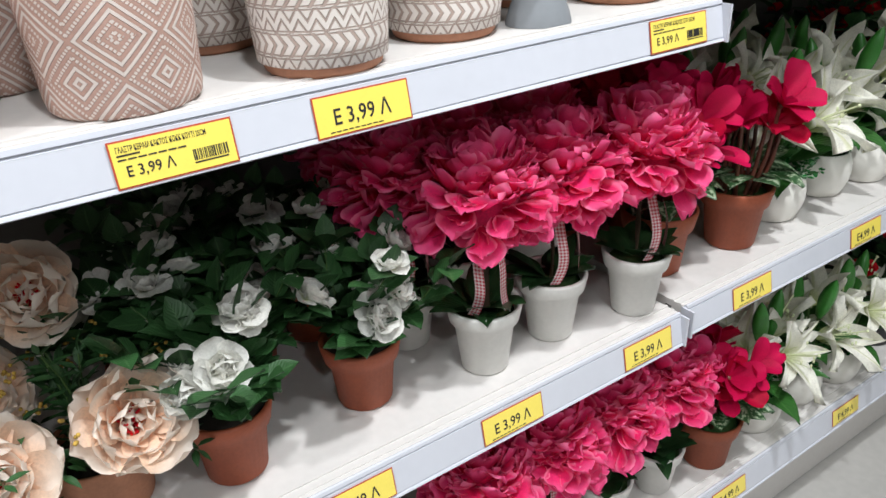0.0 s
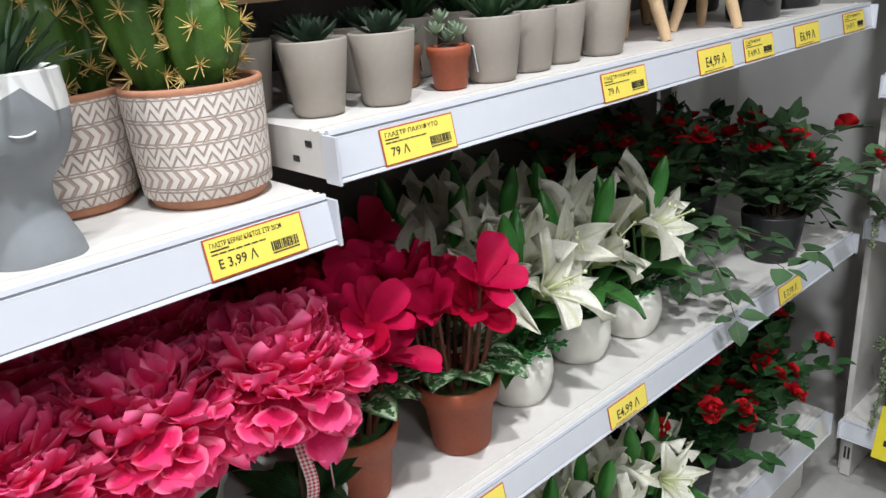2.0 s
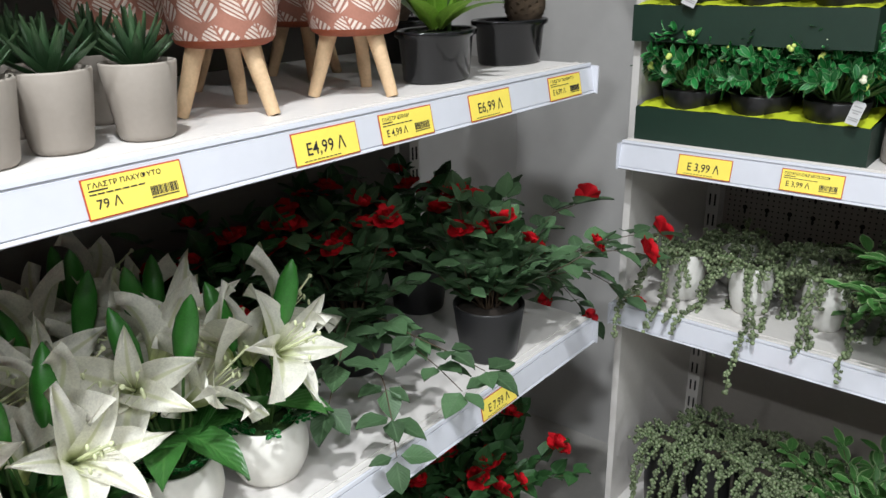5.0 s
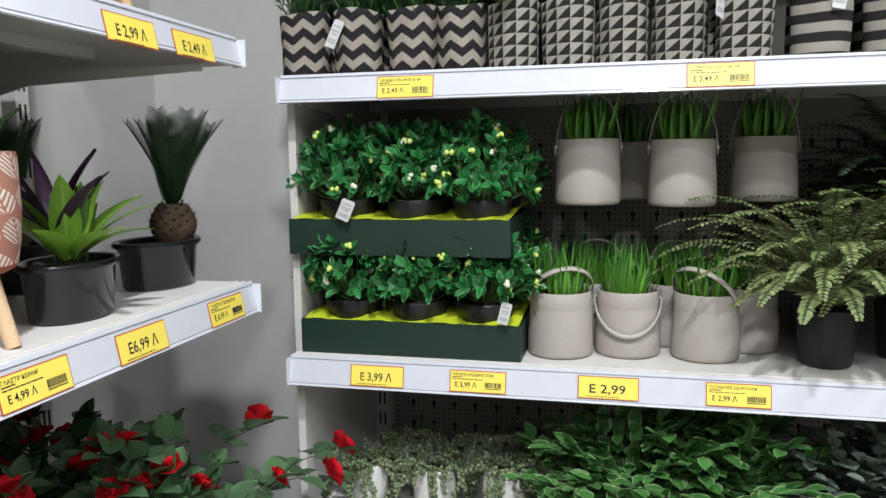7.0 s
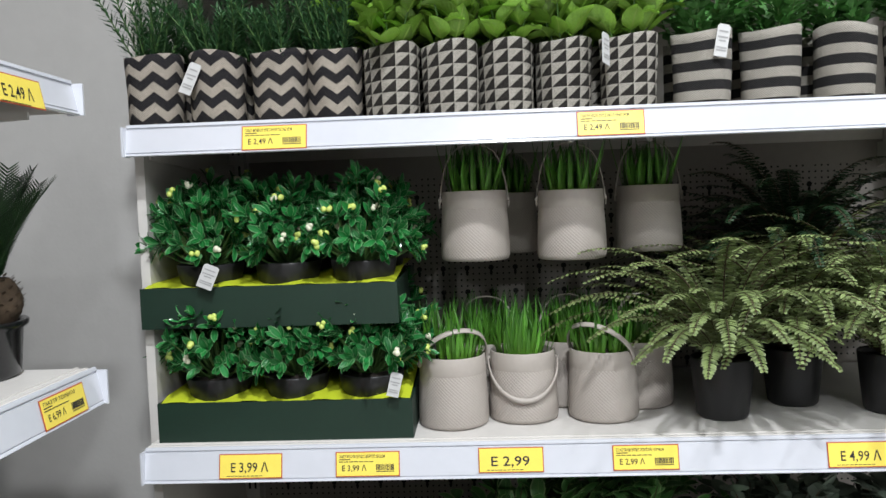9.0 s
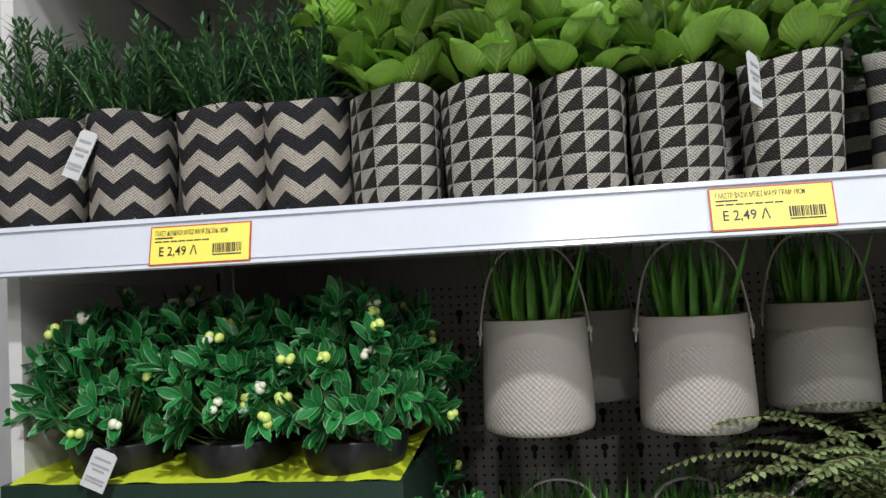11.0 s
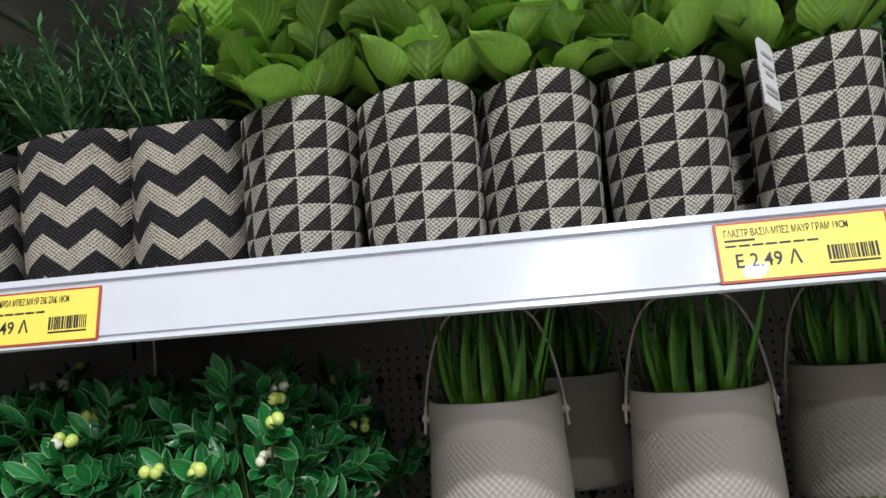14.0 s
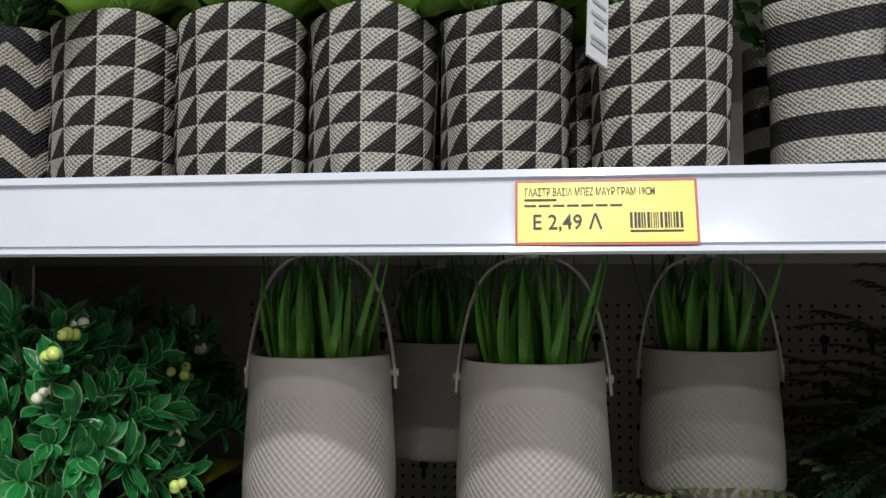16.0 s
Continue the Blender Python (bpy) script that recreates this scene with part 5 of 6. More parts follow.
def cycas(k):
    th = thing("potted_cycas", "artificial sago palm with rough trunk in glossy black oval pot", "artificial palm", "black oval pots")
    pot_part(th, [(0.001, 0), (0.056, 0), (0.060, 0.004), (0.066, 0.060), (0.0735, 0.064), (0.0745, 0.070), (0.072, 0.072), (0.066, 0.070), (0.062, 0.055)], "black_glossy", 0.060, 0.064, sx=1.0, sy=0.72, label="glossy black plastic oval pot")
    if k == 0:
        g = Geo()
        rows, uvs = [], []
        for i in range(15):
            s = i / 14
            r = 0.033 * math.sin(0.35 + 2.35 * s) ** 0.7
            rows.append([(0.035 + (r + 0.0025 * ((i + j) % 2)) * math.cos(TAU * j / 20), (r + 0.0025 * ((i + j) % 2)) * math.sin(TAU * j / 20), 0.058 + 0.066 * s) for j in range(20)])
            uvs.append([(j / 20, s) for j in range(20)])
        g.grid(rows, uvs, True)
        for i in range(90):
            a, s = i * 2.39996, (i + 0.5) / 90
            r = 0.032 * math.sin(0.35 + 2.35 * s) ** 0.7
            leaf(g, (0.035 + r * math.cos(a), r * math.sin(a), 0.058 + 0.066 * s), unit((math.cos(a), math.sin(a), 1.2)), (math.cos(a), math.sin(a), 0), 0.009, 0.007, ovate, -0.3, 0.1, 2, 2)
        part("trunk", g, "bark", th, "shaggy brown trunk")
        g = Geo()
        for j in range(15):
            a = j * 2.39996
            d = unit(sph(rnd.uniform(1.18, 1.52), a) + np.array((0.12, 0, 0)))
            p = np.array((0.035, 0, 0.116))
            ln = rnd.uniform(0.125, 0.170)
            pts = [p]
            for i in range(34):
                s = i / 34
                d = unit(d + np.array((math.cos(a), math.sin(a), -0.1)) * 0.012)
                p = p + d * ln / 34
                pts.append(p)
                sd = unit(np.cross(d, UP))
                for sg in (-1, 1):
                    leaf(g, p, unit(d * 0.75 + sd * sg), np.cross(sd, d), 0.036 * math.sin(0.6 + 2.1 * s), 0.0029, blade, -0.25, 0.15, 3, 2)
            tube(g, pts[::4], 0.0016, 0.0008, 5)
        part("frond_crown", g, "leaf_cycas", th, "stiff dark green fronds")["kind"] = "stuff"
    else:
        th["label"] = "artificial purple and green leafy plant in glossy black oval pot"
        th["category"] = "artificial plant"
        g, g2, gs = Geo(), Geo(), Geo()
        for j in range(14):
            a = j * 2.39996
            leaf(g, (0.01 * math.cos(a), 0.01 * math.sin(a), 0.07), sph(rnd.uniform(0.7, 1.45), a), UP, rnd.uniform(0.09, 0.15), 0.036, ovate, 0.8, 0.1, 6, 2, 0.03)
            if j % 2:
                leaf(g2, (-0.01, 0.01, 0.08), sph(rnd.uniform(0.8, 1.4), a), UP, 0.14, 0.024, lance, 0.5, 0.2, 6, 2, 0.03)
        for j in range(8):
            tube(gs, [(0.02, -0.01, 0.06), (0.02 + 0.006 * math.cos(j), -0.01 + 0.006 * math.sin(j), 0.16)], 0.003, 0.002)
        part("foliage", g, "leaf_basil", th)["kind"] = "stuff"
        part("purple_foliage", g2, "leaf_purple", th, "dark purple leaves")["kind"] = "stuff"
        part("branching", gs, "stem_green", th)["kind"] = "stuff"
    return th


def burlap(kind, k):
    words = {"chevron": "black and beige chevron burlap pot with artificial rosemary", "triangles": "black and beige triangle print burlap pot with artificial basil", "stripes": "black and grey striped burlap pot with artificial eucalyptus"}
    th = thing("burlap_pot", words[kind], "potted plant", "%s burlap pots" % kind)
    g = Geo()
    n, rows, uvs = 40, [], []
    ph0 = rnd.random() * TAU
    H = 0.107
    for i in range(11):
        s = i / 10
        row = []
        for j in range(n):
            ph = TAU * j / n
            r = 0.0405 + 0.0022 * s + 0.0011 * math.sin(3 * ph + ph0) + 0.0009 * math.sin(5 * ph + 2 * ph0 + 4 * s)
            r *= 0.94 if i == 0 else 1
            z = H * s * (1 + 0.035 * math.sin(2 * ph + ph0) * s)
            row.append((r * math.cos(ph), r * math.sin(ph), z))
        rows.append(row)
        uvs.append([(j / n, H * s) for j in range(n)])
    inner = [[(x * 0.95, y * 0.95, z - dz) for x, y, z in rows[-1]] for dz in (0.0, 0.02)]
    g.grid(rows + inner, uvs + [uvs[-1], uvs[-1]], True)
    g.poly(rows[0][::-1])
    part("sleeve", g, "burlap_" + kind, th, "printed woven burlap sleeve")
    g, gs = Geo(), Geo()
    if kind == "chevron":
        for j in range(19):
            a = rnd.random() * TAU
            p = np.array((0.026 * math.cos(a) * rnd.random(), 0.026 * math.sin(a) * rnd.random(), 0.085))
            d = unit((0.62 * math.cos(a) * rnd.random(), 0.62 * math.sin(a) * rnd.random(), 1))
            ln = rnd.uniform(0.075, 0.125)
            pts = [p]
            for i in range(15):
                d = unit(d + np.array([rnd.uniform(-0.07, 0.07) for _ in range(3)]))
                p = p + d * ln / 15
                pts.append(p)
                for q in range(4):
                    b = i * 1.2 + TAU * q / 4
                    side = unit(np.cross(d, (math.cos(b), math.sin(b), 0.1)))
                    leaf(g, p, unit(d * 0.65 + side * 0.9), d, rnd.uniform(0.017, 0.025) * (1 - 0.3 * i / 15), 0.0040, ell, -0.2, 0.1, 2, 2)
            tube(gs, pts[::3], 0.0016, 0.001, 5)
        part("foliage", g, "leaf_rosemary", th, "dense green rosemary needles")["kind"] = "stuff"
        part("branching", gs, "stem_green", th)["kind"] = "stuff"
    elif kind == "triangles":
        for j in range(8):
            a = TAU * j / 8 + rnd.uniform(-0.3, 0.3)
            p = np.array((0.016 * math.cos(a), 0.016 * math.sin(a), 0.085))
            d = unit((0.35 * math.cos(a), 0.35 * math.sin(a), 1))
            pts = [p]
            for i in range(5):
                d = unit(d + np.array((math.cos(a), math.sin(a), 0.2)) * 0.06)
                p = p + d * rnd.uniform(0.018, 0.026)
                pts.append(p)
                for q in range(2):
                    b = i * 1.57 + math.pi * q + a
                    side = np.array((math.cos(b), math.sin(b), rnd.uniform(0.2, 2.2)))
                    f = rnd.uniform(0.6, 1.2)
                    leaf(g, p + unit(side) * 0.006, unit(side), UP, 0.054 * f, 0.037 * f, ovate, rnd.uniform(0.1, 1.2), 0.20, 7, 4, 0.08, twist=rnd.uniform(-0.9, 0.9))
            tube(gs, pts, 0.0018, 0.0012, 5)
        part("foliage", g, "leaf_basil", th, "broad bright green basil leaves")["kind"] = "stuff"
        part("branching", gs, "stem_green", th)["kind"] = "stuff"
    else:
        for j in range(14):
            a = rnd.random() * TAU
            spray(g, gs, (0.014 * math.cos(a), 0.014 * math.sin(a), 0.088), unit((0.5 * math.cos(a), 0.5 * math.sin(a), 1)), rnd.uniform(0.06, 0.10), 7, 0.018, 0.014, ell, 0.2)
        part("foliage", g, "leaf_euca", th, "small round green leaves")["kind"] = "stuff"
        part("branching", gs, "stem_green", th)["kind"] = "stuff"
    return th


def paddle(s):
    return math.sin(math.pi * min(1.0, 0.03 + 0.97 * s ** 1.25)) ** 0.75


def berry_shrub(k):
    th = thing("berry_shrub", "artificial glossy green shrub with lime berries in low black pot", "artificial plant", "berry shrubs in boxes")
    pot_part(th, prof_plain(0.046, 0.052, 0.036, 0.002), "black_plastic", 0.028, 0.048)
    g, gs = Geo(), Geo()
    for j in range(80):
        a, s = j * 2.39996, (j + 0.5) / 80
        el = math.asin(0.10 + 0.88 * s)
        d = unit(sph(el, a) + cone_dir(UP, 3.1) * 0.15)
        c = np.array((0, 0, 0.052)) + d * np.array((0.080, 0.082, 0.112)) * rnd.uniform(0.65, 1.12)
        tube(gs, [(0, 0, 0.03), c * np.array((0.5, 0.5, 0.6)), c], 0.0014, 0.001, 5)
        for q in range(11):
            b = q * 2.39996
            dd = unit(d * (0.25 + 0.09 * q) + cone_dir(d, 1.3) * 0.5 + unit(np.cross(d, (math.cos(b), math.sin(b), 0.2))) * 0.7)
            leaf(g, c - d * 0.012 + d * 0.0016 * q, dd, d, rnd.uniform(0.019, 0.031), rnd.uniform(0.0085, 0.0122), paddle, rnd.uniform(-0.1, 0.7), 0.18, 5, 2)
        if (j + k) % 4 == 0:
            for _ in range(3):
                bd = unit(d + cone_dir(d, 0.9) * 0.6)
                berry = Geo()
                ball(berry, c + bd * rnd.uniform(0.016, 0.022), rnd.uniform(0.0034, 0.0049), 9, 6)
                part("berry", berry, "berry_cream" if (j // 4) % 3 == 0 else "berry", th)
    part("foliage", g, "leaf_berry", th, "glossy dark green leaves with pale edges and painted rim glints")["kind"] = "stuff"
    part("branching", gs, "stem_green", th)["kind"] = "stuff"
    return th


def bucket(k, handle="up", hanging=False):
    th = thing("grass_bucket", "taupe plastic bucket planter with artificial grass" + (" hanging from a hook" if hanging else ""), "planter", "hanging grass buckets" if hanging else "standing grass buckets")
    H = 0.112
    pot_part(th, [(0.050, 0.0), (0.0545, 0.002), (0.0565, 0.008), (0.0563, 0.03), (0.0548, 0.06), (0.0532, 0.084)], "bucket_dimpled", 0.1, 0.049, "soil", 48, name="wall", label="dimpled lower wall")
    part("floor", lathe(Geo(), [(0.001, 0.0005), (0.050, 0.0)], 48), "bucket_grey", th)
    part("rim", lathe(Geo(), [(0.0532, 0.084), (0.0536, 0.0855), (0.0525, H - 0.001), (0.0520, H), (0.0500, H), (0.0495, H - 0.004), (0.0500, 0.09)], 48), "bucket_grey", th, "smooth taupe rim")
    g = Geo()
    for j in range(85):
        a, r = rnd.random() * TAU, 0.040 * math.sqrt(rnd.random())
        b = np.array((r * math.cos(a), r * math.sin(a), 0.098))
        d = unit((r * 18 * math.cos(a) + rnd.uniform(-0.3, 0.3), r * 18 * math.sin(a) + rnd.uniform(-0.3, 0.3), 1))
        d = unit(d + UP * 0.6)
        leaf(g, b, d, (math.cos(a), math.sin(a), 0.3), rnd.uniform(0.055, 0.110), 0.0068, blade, rnd.uniform(-0.1, 0.9), 0.2, 5, 2)
    part("grass", g, "leaf_grass", th, "bright green plastic grass blades")["kind"] = "stuff"
    g = Geo()
    n, rows, uvs = 28, [], []
    wid, ring = 0.0042, 0.0555
    for i in range(n + 1):
        t = math.pi * i / n
        if handle == "up":
            p = np.array((0.0, (ring + 0.001) * math.cos(t), 0.086 + 0.046 * (1 - abs(math.cos(t)) ** 6) + 0.056 * math.sin(t)))
            o = np.array((1.0, 0, 0))
            th_n = np.array((0, math.cos(t), math.sin(t)))
        elif handle == "front":
            p = np.array((-0.060 * math.sin(t) ** 0.8 - 0.001, (ring + 0.001) * math.cos(t), 0.098 - 0.058 * math.sin(t)))
            o = np.array((0.25, 0, 1.0))
            th_n = np.array((-math.sin(t), math.cos(t), 0))
        else:  # folded to the side
            p = np.array((-0.050 * math.sin(t), ring * math.cos(t), 0.098 + 0.058 * math.sin(t) ** 0.8))
            o = np.array((0.75, 0, 0.65))
            th_n = np.array((-0.5 * math.sin(t), math.cos(t), 0.5 * math.sin(t)))
        o = unit(o)
        q = unit(th_n) * 0.0011
        rows.append([p + o * wid + q, p - o * wid + q, p - o * wid - q, p + o * wid - q])
        uvs.append([(0, 0)] * 4)
    g.grid(rows, uvs, True)
    part("handle", g, "bucket_grey", th, "flat taupe plastic handle")
    for sg in (-1, 1):
        g = Geo()
        tube(g, [(0, sg * 0.050, 0.098), (0, sg * 0.0585, 0.098)], 0.0035, 0.003, 10)
        part("pin", g, "bucket_grey", th)
    return th


def fern(k, dark=False, reach=1.0):
    th = thing("potted_fern", "artificial Boston fern with arching fronds in black pot", "artificial fern", "ferns")
    pot_part(th, prof_plain(0.040, 0.049, 0.095), "black_plastic", 0.085, 0.044)
    g, gs = Geo(), Geo()
    for j in range(80):
        a = j * 2.39996
        el = 0.75 + 0.78 * (j / 80)
        d = sph(el, a)
        p = np.array((0.012 * math.cos(a), 0.012 * math.sin(a), 0.088))
        ln = rnd.uniform(0.21, 0.36) * reach
        steps = 40
        pts = [p]
        for i in range(steps):
            s = i / steps
            d = unit(d + np.array((0, 0, -1)) * 0.034 * (0.3 + 1.7 * s) + np.array((math.cos(a), math.sin(a), 0)) * 0.02)
            p = p + d * ln / steps
            pts.append(p)
            sd = unit(np.cross(d, UP))
            up = np.cross(sd, d)
            if i > 2:
                w = 0.0185 * (math.sin(math.pi * (0.12 + 0.86 * s)) ** 0.6)
                for sg in (-1, 1):
                    leaf(g, p, unit(sd * sg + d * 0.35 + up * rnd.uniform(-0.25, 0.1)), up, w * rnd.uniform(0.85, 1.1), 0.0058, ell, 0.35, 0.12, 3, 2, 0.08)
        tube(gs, pts[::4], 0.0012, 0.0007, 4)
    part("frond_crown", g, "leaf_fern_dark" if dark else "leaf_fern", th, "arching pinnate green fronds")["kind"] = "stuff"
    part("branching", gs, "stem_brown", th)["kind"] = "stuff"
    return th


def pearls(k, trails=4, tall=0.0):
    th = thing("string_of_pearls", "artificial trailing string of pearls plant in %s pot" % ("dark" if tall else "white"), "artificial plant", "string of pearls")
    pot_part(th, prof_bulge(0.030, 0.040, 0.036, 0.095 + tall), "black_plastic" if tall else "white_ceramic", 0.085 + tall, 0.034)
    g, gs = Geo(), Geo()
    for j in range(22 + trails):
        a = j * 2.39996 if j < 22 else math.pi + rnd.uniform(-0.9, 0.9)
        p = np.array((0.02 * math.cos(a), 0.02 * math.sin(a), 0.092 + tall))
        d = unit((math.cos(a), math.sin(a), rnd.uniform(0.3, 1.6)))
        ln = rnd.uniform(0.045, 0.085) if j < 22 else rnd.uniform(0.14, 0.33)
        steps = int(ln / 0.0055)
        pts = [p]
        for i in range(steps):
            d = unit(d + np.array((0, 0, -0.16)) + np.array([rnd.uniform(-0.15, 0.15) for _ in range(3)]))
            p = p + d * 0.0055
            if p[2] < 0.006 and p[0] > -0.122:
                p[2], d[2] = 0.006, 0.0
                d = unit(d + np.array((-0.5, 0, 0)))
            pts.append(p)
            for _ in range(2):
                o = cone_dir(UP, 3.1)
                ball(g, p + o * 0.0055, rnd.uniform(0.0030, 0.0042), 6, 4)
        tube(gs, pts[::3], 0.0008, 0.0006, 3)
    part("bead_mass", g, "pearl", th, "round grey green bead leaves")["kind"] = "stuff"
    part("branching", gs, "stem_green", th)["kind"] = "stuff"
    return th


def foliage_bush(k, mat="leaf_varieg", L=0.040, W=0.022, R=0.16, label="artificial trailing bush with pale edged green leaves in black pot", count=46):
    th = thing("foliage_bush", label, "artificial plant", "leafy bushes")
    pot_part(th, prof_plain(0.045, 0.055, 0.09), "black_plastic", 0.08, 0.05)
    g, gs = Geo(), Geo()
    for j in range(count):
        a = j * 2.39996
        spray(g, gs, (0.015 * math.cos(a), 0.015 * math.sin(a), 0.085), sph(rnd.uniform(0.1, 1.5), a), R * rnd.uniform(0.6, 1.2), 7, L, W, ell, 0.5)
    part("foliage", g, mat, th)["kind"] = "stuff"
    part("branching", gs, "stem_brown", th)["kind"] = "stuff"
    return th


def shrub_box():
    """A long dark green display carton with a lime lining."""
    th = thing("display_box", "dark green cardboard display tray with lime lining", "display box", "shrub display boxes")
    W, D, H, T = 0.392, 0.30, 0.062, 0.004
    # local: x along the shelf, y into the shelf
    g = Geo()
    g.box(0, W, 0, T, 0, H)
    g.box(0, W, D - T, D, 0, H)
    g.box(0, T, T, D - T, 0, H)
    g.box(W - T, W, T, D - T, 0, H)
    g.box(T, W - T, T, D - T, 0, T)
    part("carton", g, "box_green", th, smooth=False, bevel=0.001)
    g = Geo()
    k = 24
    rows = [[(T + (W - 2 * T) * i / k, y, H - 0.008 + zz + 0.003 * math.sin(i * 0.9 + y * 30)) for i in range(k + 1)] for y, zz in ((T + 0.0005, 0.0065), (0.03, 0.011), (D * 0.5, 0.018), (D - T - 0.0005, 0.024))]
    g.grid(rows, [[(0, 0)] * (k + 1)] * 4)
    part("lining", g, "box_lime", th, "lime green card insert")
    return th

# ---- things in their places ----
veined("cactus_skin", (0.056, 0.125, 0.020), None, rough=0.36, isl=0.2, coat=0.2)


e = 0.0005
ZT = Z_T + e


def scatter(builder, spots, variants=3, turn=None):
    """Builds some variants of a plant and copies them to (x, y, z[, turn])."""
    base = [builder(k) for k in range(min(variants, len(spots)))]
    for i, sp in enumerate(spots):
        x, y, z = sp[:3]
        rz = sp[3] if len(sp) > 3 else rnd.uniform(0, 360) if turn is None else turn
        if i < len(base):
            base[i].matrix_basis = pose(x, y, z, 0, 0, rz)
        else:
            copy_thing(base[i % len(base)], pose(x, y, z, 0, 0, rz))


scatter(woolly_cactus, [(0.212, 0.697, S1 + e, 20), (0.055, 0.700, S1 + e, 70), (0.13, 0.84, S1 + e), (-0.10, 0.71, S1 + e), (-0.02, 0.85, S1 + e)], 2)
scatter(cactus, [(0.388, 0.690, S1 + e, 0), (0.546, 0.724, S1 + e, 60), (0.816, 0.732, S1 + e, 10), (0.716, 0.815, S1 + e), (0.335, 0.855, S1 + e), (0.49, 0.90, S1 + e), (0.62, 0.96, S1 + e), (0.80, 0.90, S1 + e)], 3)
place(head_planter(), 0.645, 0.686, S1 + e, -24)
scatter(peach_peony, [(0.112, 0.762, M1 + e, 4), (-0.025, 0.748, M1 + e, 12), (-0.02, 0.89, M1 + e, 10)], 2)
scatter(white_rose_bush, [(0.241, 0.722, M1 + e, -12), (0.418, 0.743, M1 + e, 25), (0.20, 0.86, M1 + e), (0.33, 0.90, M1 + e), (0.43, 0.92, M1 + e), (0.27, 1.02, M1 + e)], 3)
scatter(pink_peony, [(0.578, 0.705, M1 + e, -20), (0.696, 0.709, M1 + e, 5), (0.832, 0.682, M1 + e, 15), (0.527, 0.815, M1 + e), (0.64, 0.84, M1 + e), (0.765, 0.83, M1 + e), (0.55, 0.96, M1 + e), (0.70, 0.97, M1 + e)], 3)
scatter(cyclamen, [(1.103, 0.720, M2 + e, 20), (0.940, 0.738, M2 + e, 60), (1.02, 0.86, M2 + e), (0.93, 0.93, M2 + e), (1.10, 0.97, M2 + e)], 2)
scatter(lily, [(1.242, 0.740, M2 + e, 0), (1.398, 0.749, M2 + e, 25), (1.524, 0.735, M2 + e, -15), (1.22, 0.88, M2 + e), (1.34, 0.89, M2 + e), (1.46, 0.88, M2 + e), (1.28, 1.01, M2 + e), (1.42, 1.01, M2 + e)], 3)
place(rose_bush(0, ((-0.30, 0.62, 0.34), (-0.12, 0.52, 0.42), (-0.55, 0.65, 0.29), (0.05, 0.70, 0.32), (-0.20, 0.28, 0.40), (-0.38, 0.42, 0.38)), 6), 1.977, 0.702, M2 + e)
place(rose_bush(3, ((-2.10, 0.45, 0.32), (-1.98, 0.35, 0.31), (-1.88, 0.4, 0.29), (-2.18, 0.6, 0.30))), 1.80, 0.86, M2 + e)
scatter(rose_bush, [(1.66, 0.96, M2 + e), (1.83, 0.98, M2 + e), (2.05, 0.93, M2 + e), (1.70, 0.72, LO + e), (1.86, 0.72, LO + e), (2.02, 0.74, LO + e), (1.78, 0.9, LO + e), (1.97, 0.92, LO + e)], 2)
scatter(pink_peony, [(0.56, 0.70, LO + e), (0.69, 0.70, LO + e), (0.82, 0.70, LO + e), (0.95, 0.70, LO + e), (0.62, 0.83, LO + e), (0.75, 0.83, LO + e), (0.9, 0.84, LO + e)], 2)
scatter(cyclamen, [(1.08, 0.69, LO + e), (1.05, 0.85, LO + e)], 1)
scatter(lily, [(1.232, 0.70, LO + e), (1.37, 0.70, LO + e), (1.50, 0.69, LO + e), (1.25, 0.85, LO + e), (1.40, 0.86, LO + e), (1.53, 0.85, LO + e)], 2)

# upper shelf of the second bay
scatter(succulent, [(0.940, 0.713, S2 + e), (1.013, 0.694, S2 + e), (0.905, 0.80, S2 + e), (0.985, 0.80, S2 + e), (1.06, 0.80, S2 + e)], 2)
scatter(pale_succulent, [(1.109, 0.697, S2 + e, 0), (1.095, 0.765, S2 + e, 30)], 2)
scatter(aloe, [(1.172, 0.690, S2 + e), (1.250, 0.702, S2 + e), (1.322, 0.712, S2 + e), (1.402, 0.701, S2 + e), (1.16, 0.82, S2 + e), (1.245, 0.82, S2 + e), (1.33, 0.82, S2 + e), (1.42, 0.82, S2 + e), (1.22, 0.92, S2 + e), (1.38, 0.92, S2 + e)], 2)
th = thing("cardboard_tray", "worn brown cardboard sheet laid over the back pots", "cardboard")
g = Geo()
n = 20
g.grid([[(0.36 * i / n, y, 0.003 * math.sin(i * 0.7 + y * 20)) for i in range(n + 1)] for y in (0, 0.06, 0.12, 0.18)], [[(0, 0)] * (n + 1)] * 4)
g.grid([[(0.36 * i / n, y, 0.004 + 0.003 * math.sin(i * 0.7 + y * 20)) for i in range(n + 1)] for y in (0, 0.06, 0.12, 0.18)], [[(0, 0)] * (n + 1)] * 4)
g.box(0, 0.36, 0, 0.001, -0.003, 0.006)
part("sheet", g, "cardboard", th)
place(th, 0.895, 0.79, S2 + 0.115)
scatter(succulent, [(0.94, 0.85, S2 + 0.123), (1.02, 0.85, S2 + 0.123), (1.10, 0.86, S2 + 0.123), (1.18, 0.86, S2 + 0.123)], 1)
scatter(leaf_pot, [(1.540, 0.752, S2 + e, -105), (1.722, 0.730, S2 + e, -115), (1.49, 0.90, S2 + e), (1.66, 0.90, S2 + e), (1.80, 0.92, S2 + e)], 1)
place(cycas(1), 1.876, 0.722, S2 + e, 8)
place(cycas(0), 2.100, 0.750, S2 + e, -10)
place(cycas(0), 2.03, 0.93, S2 + e, 70)
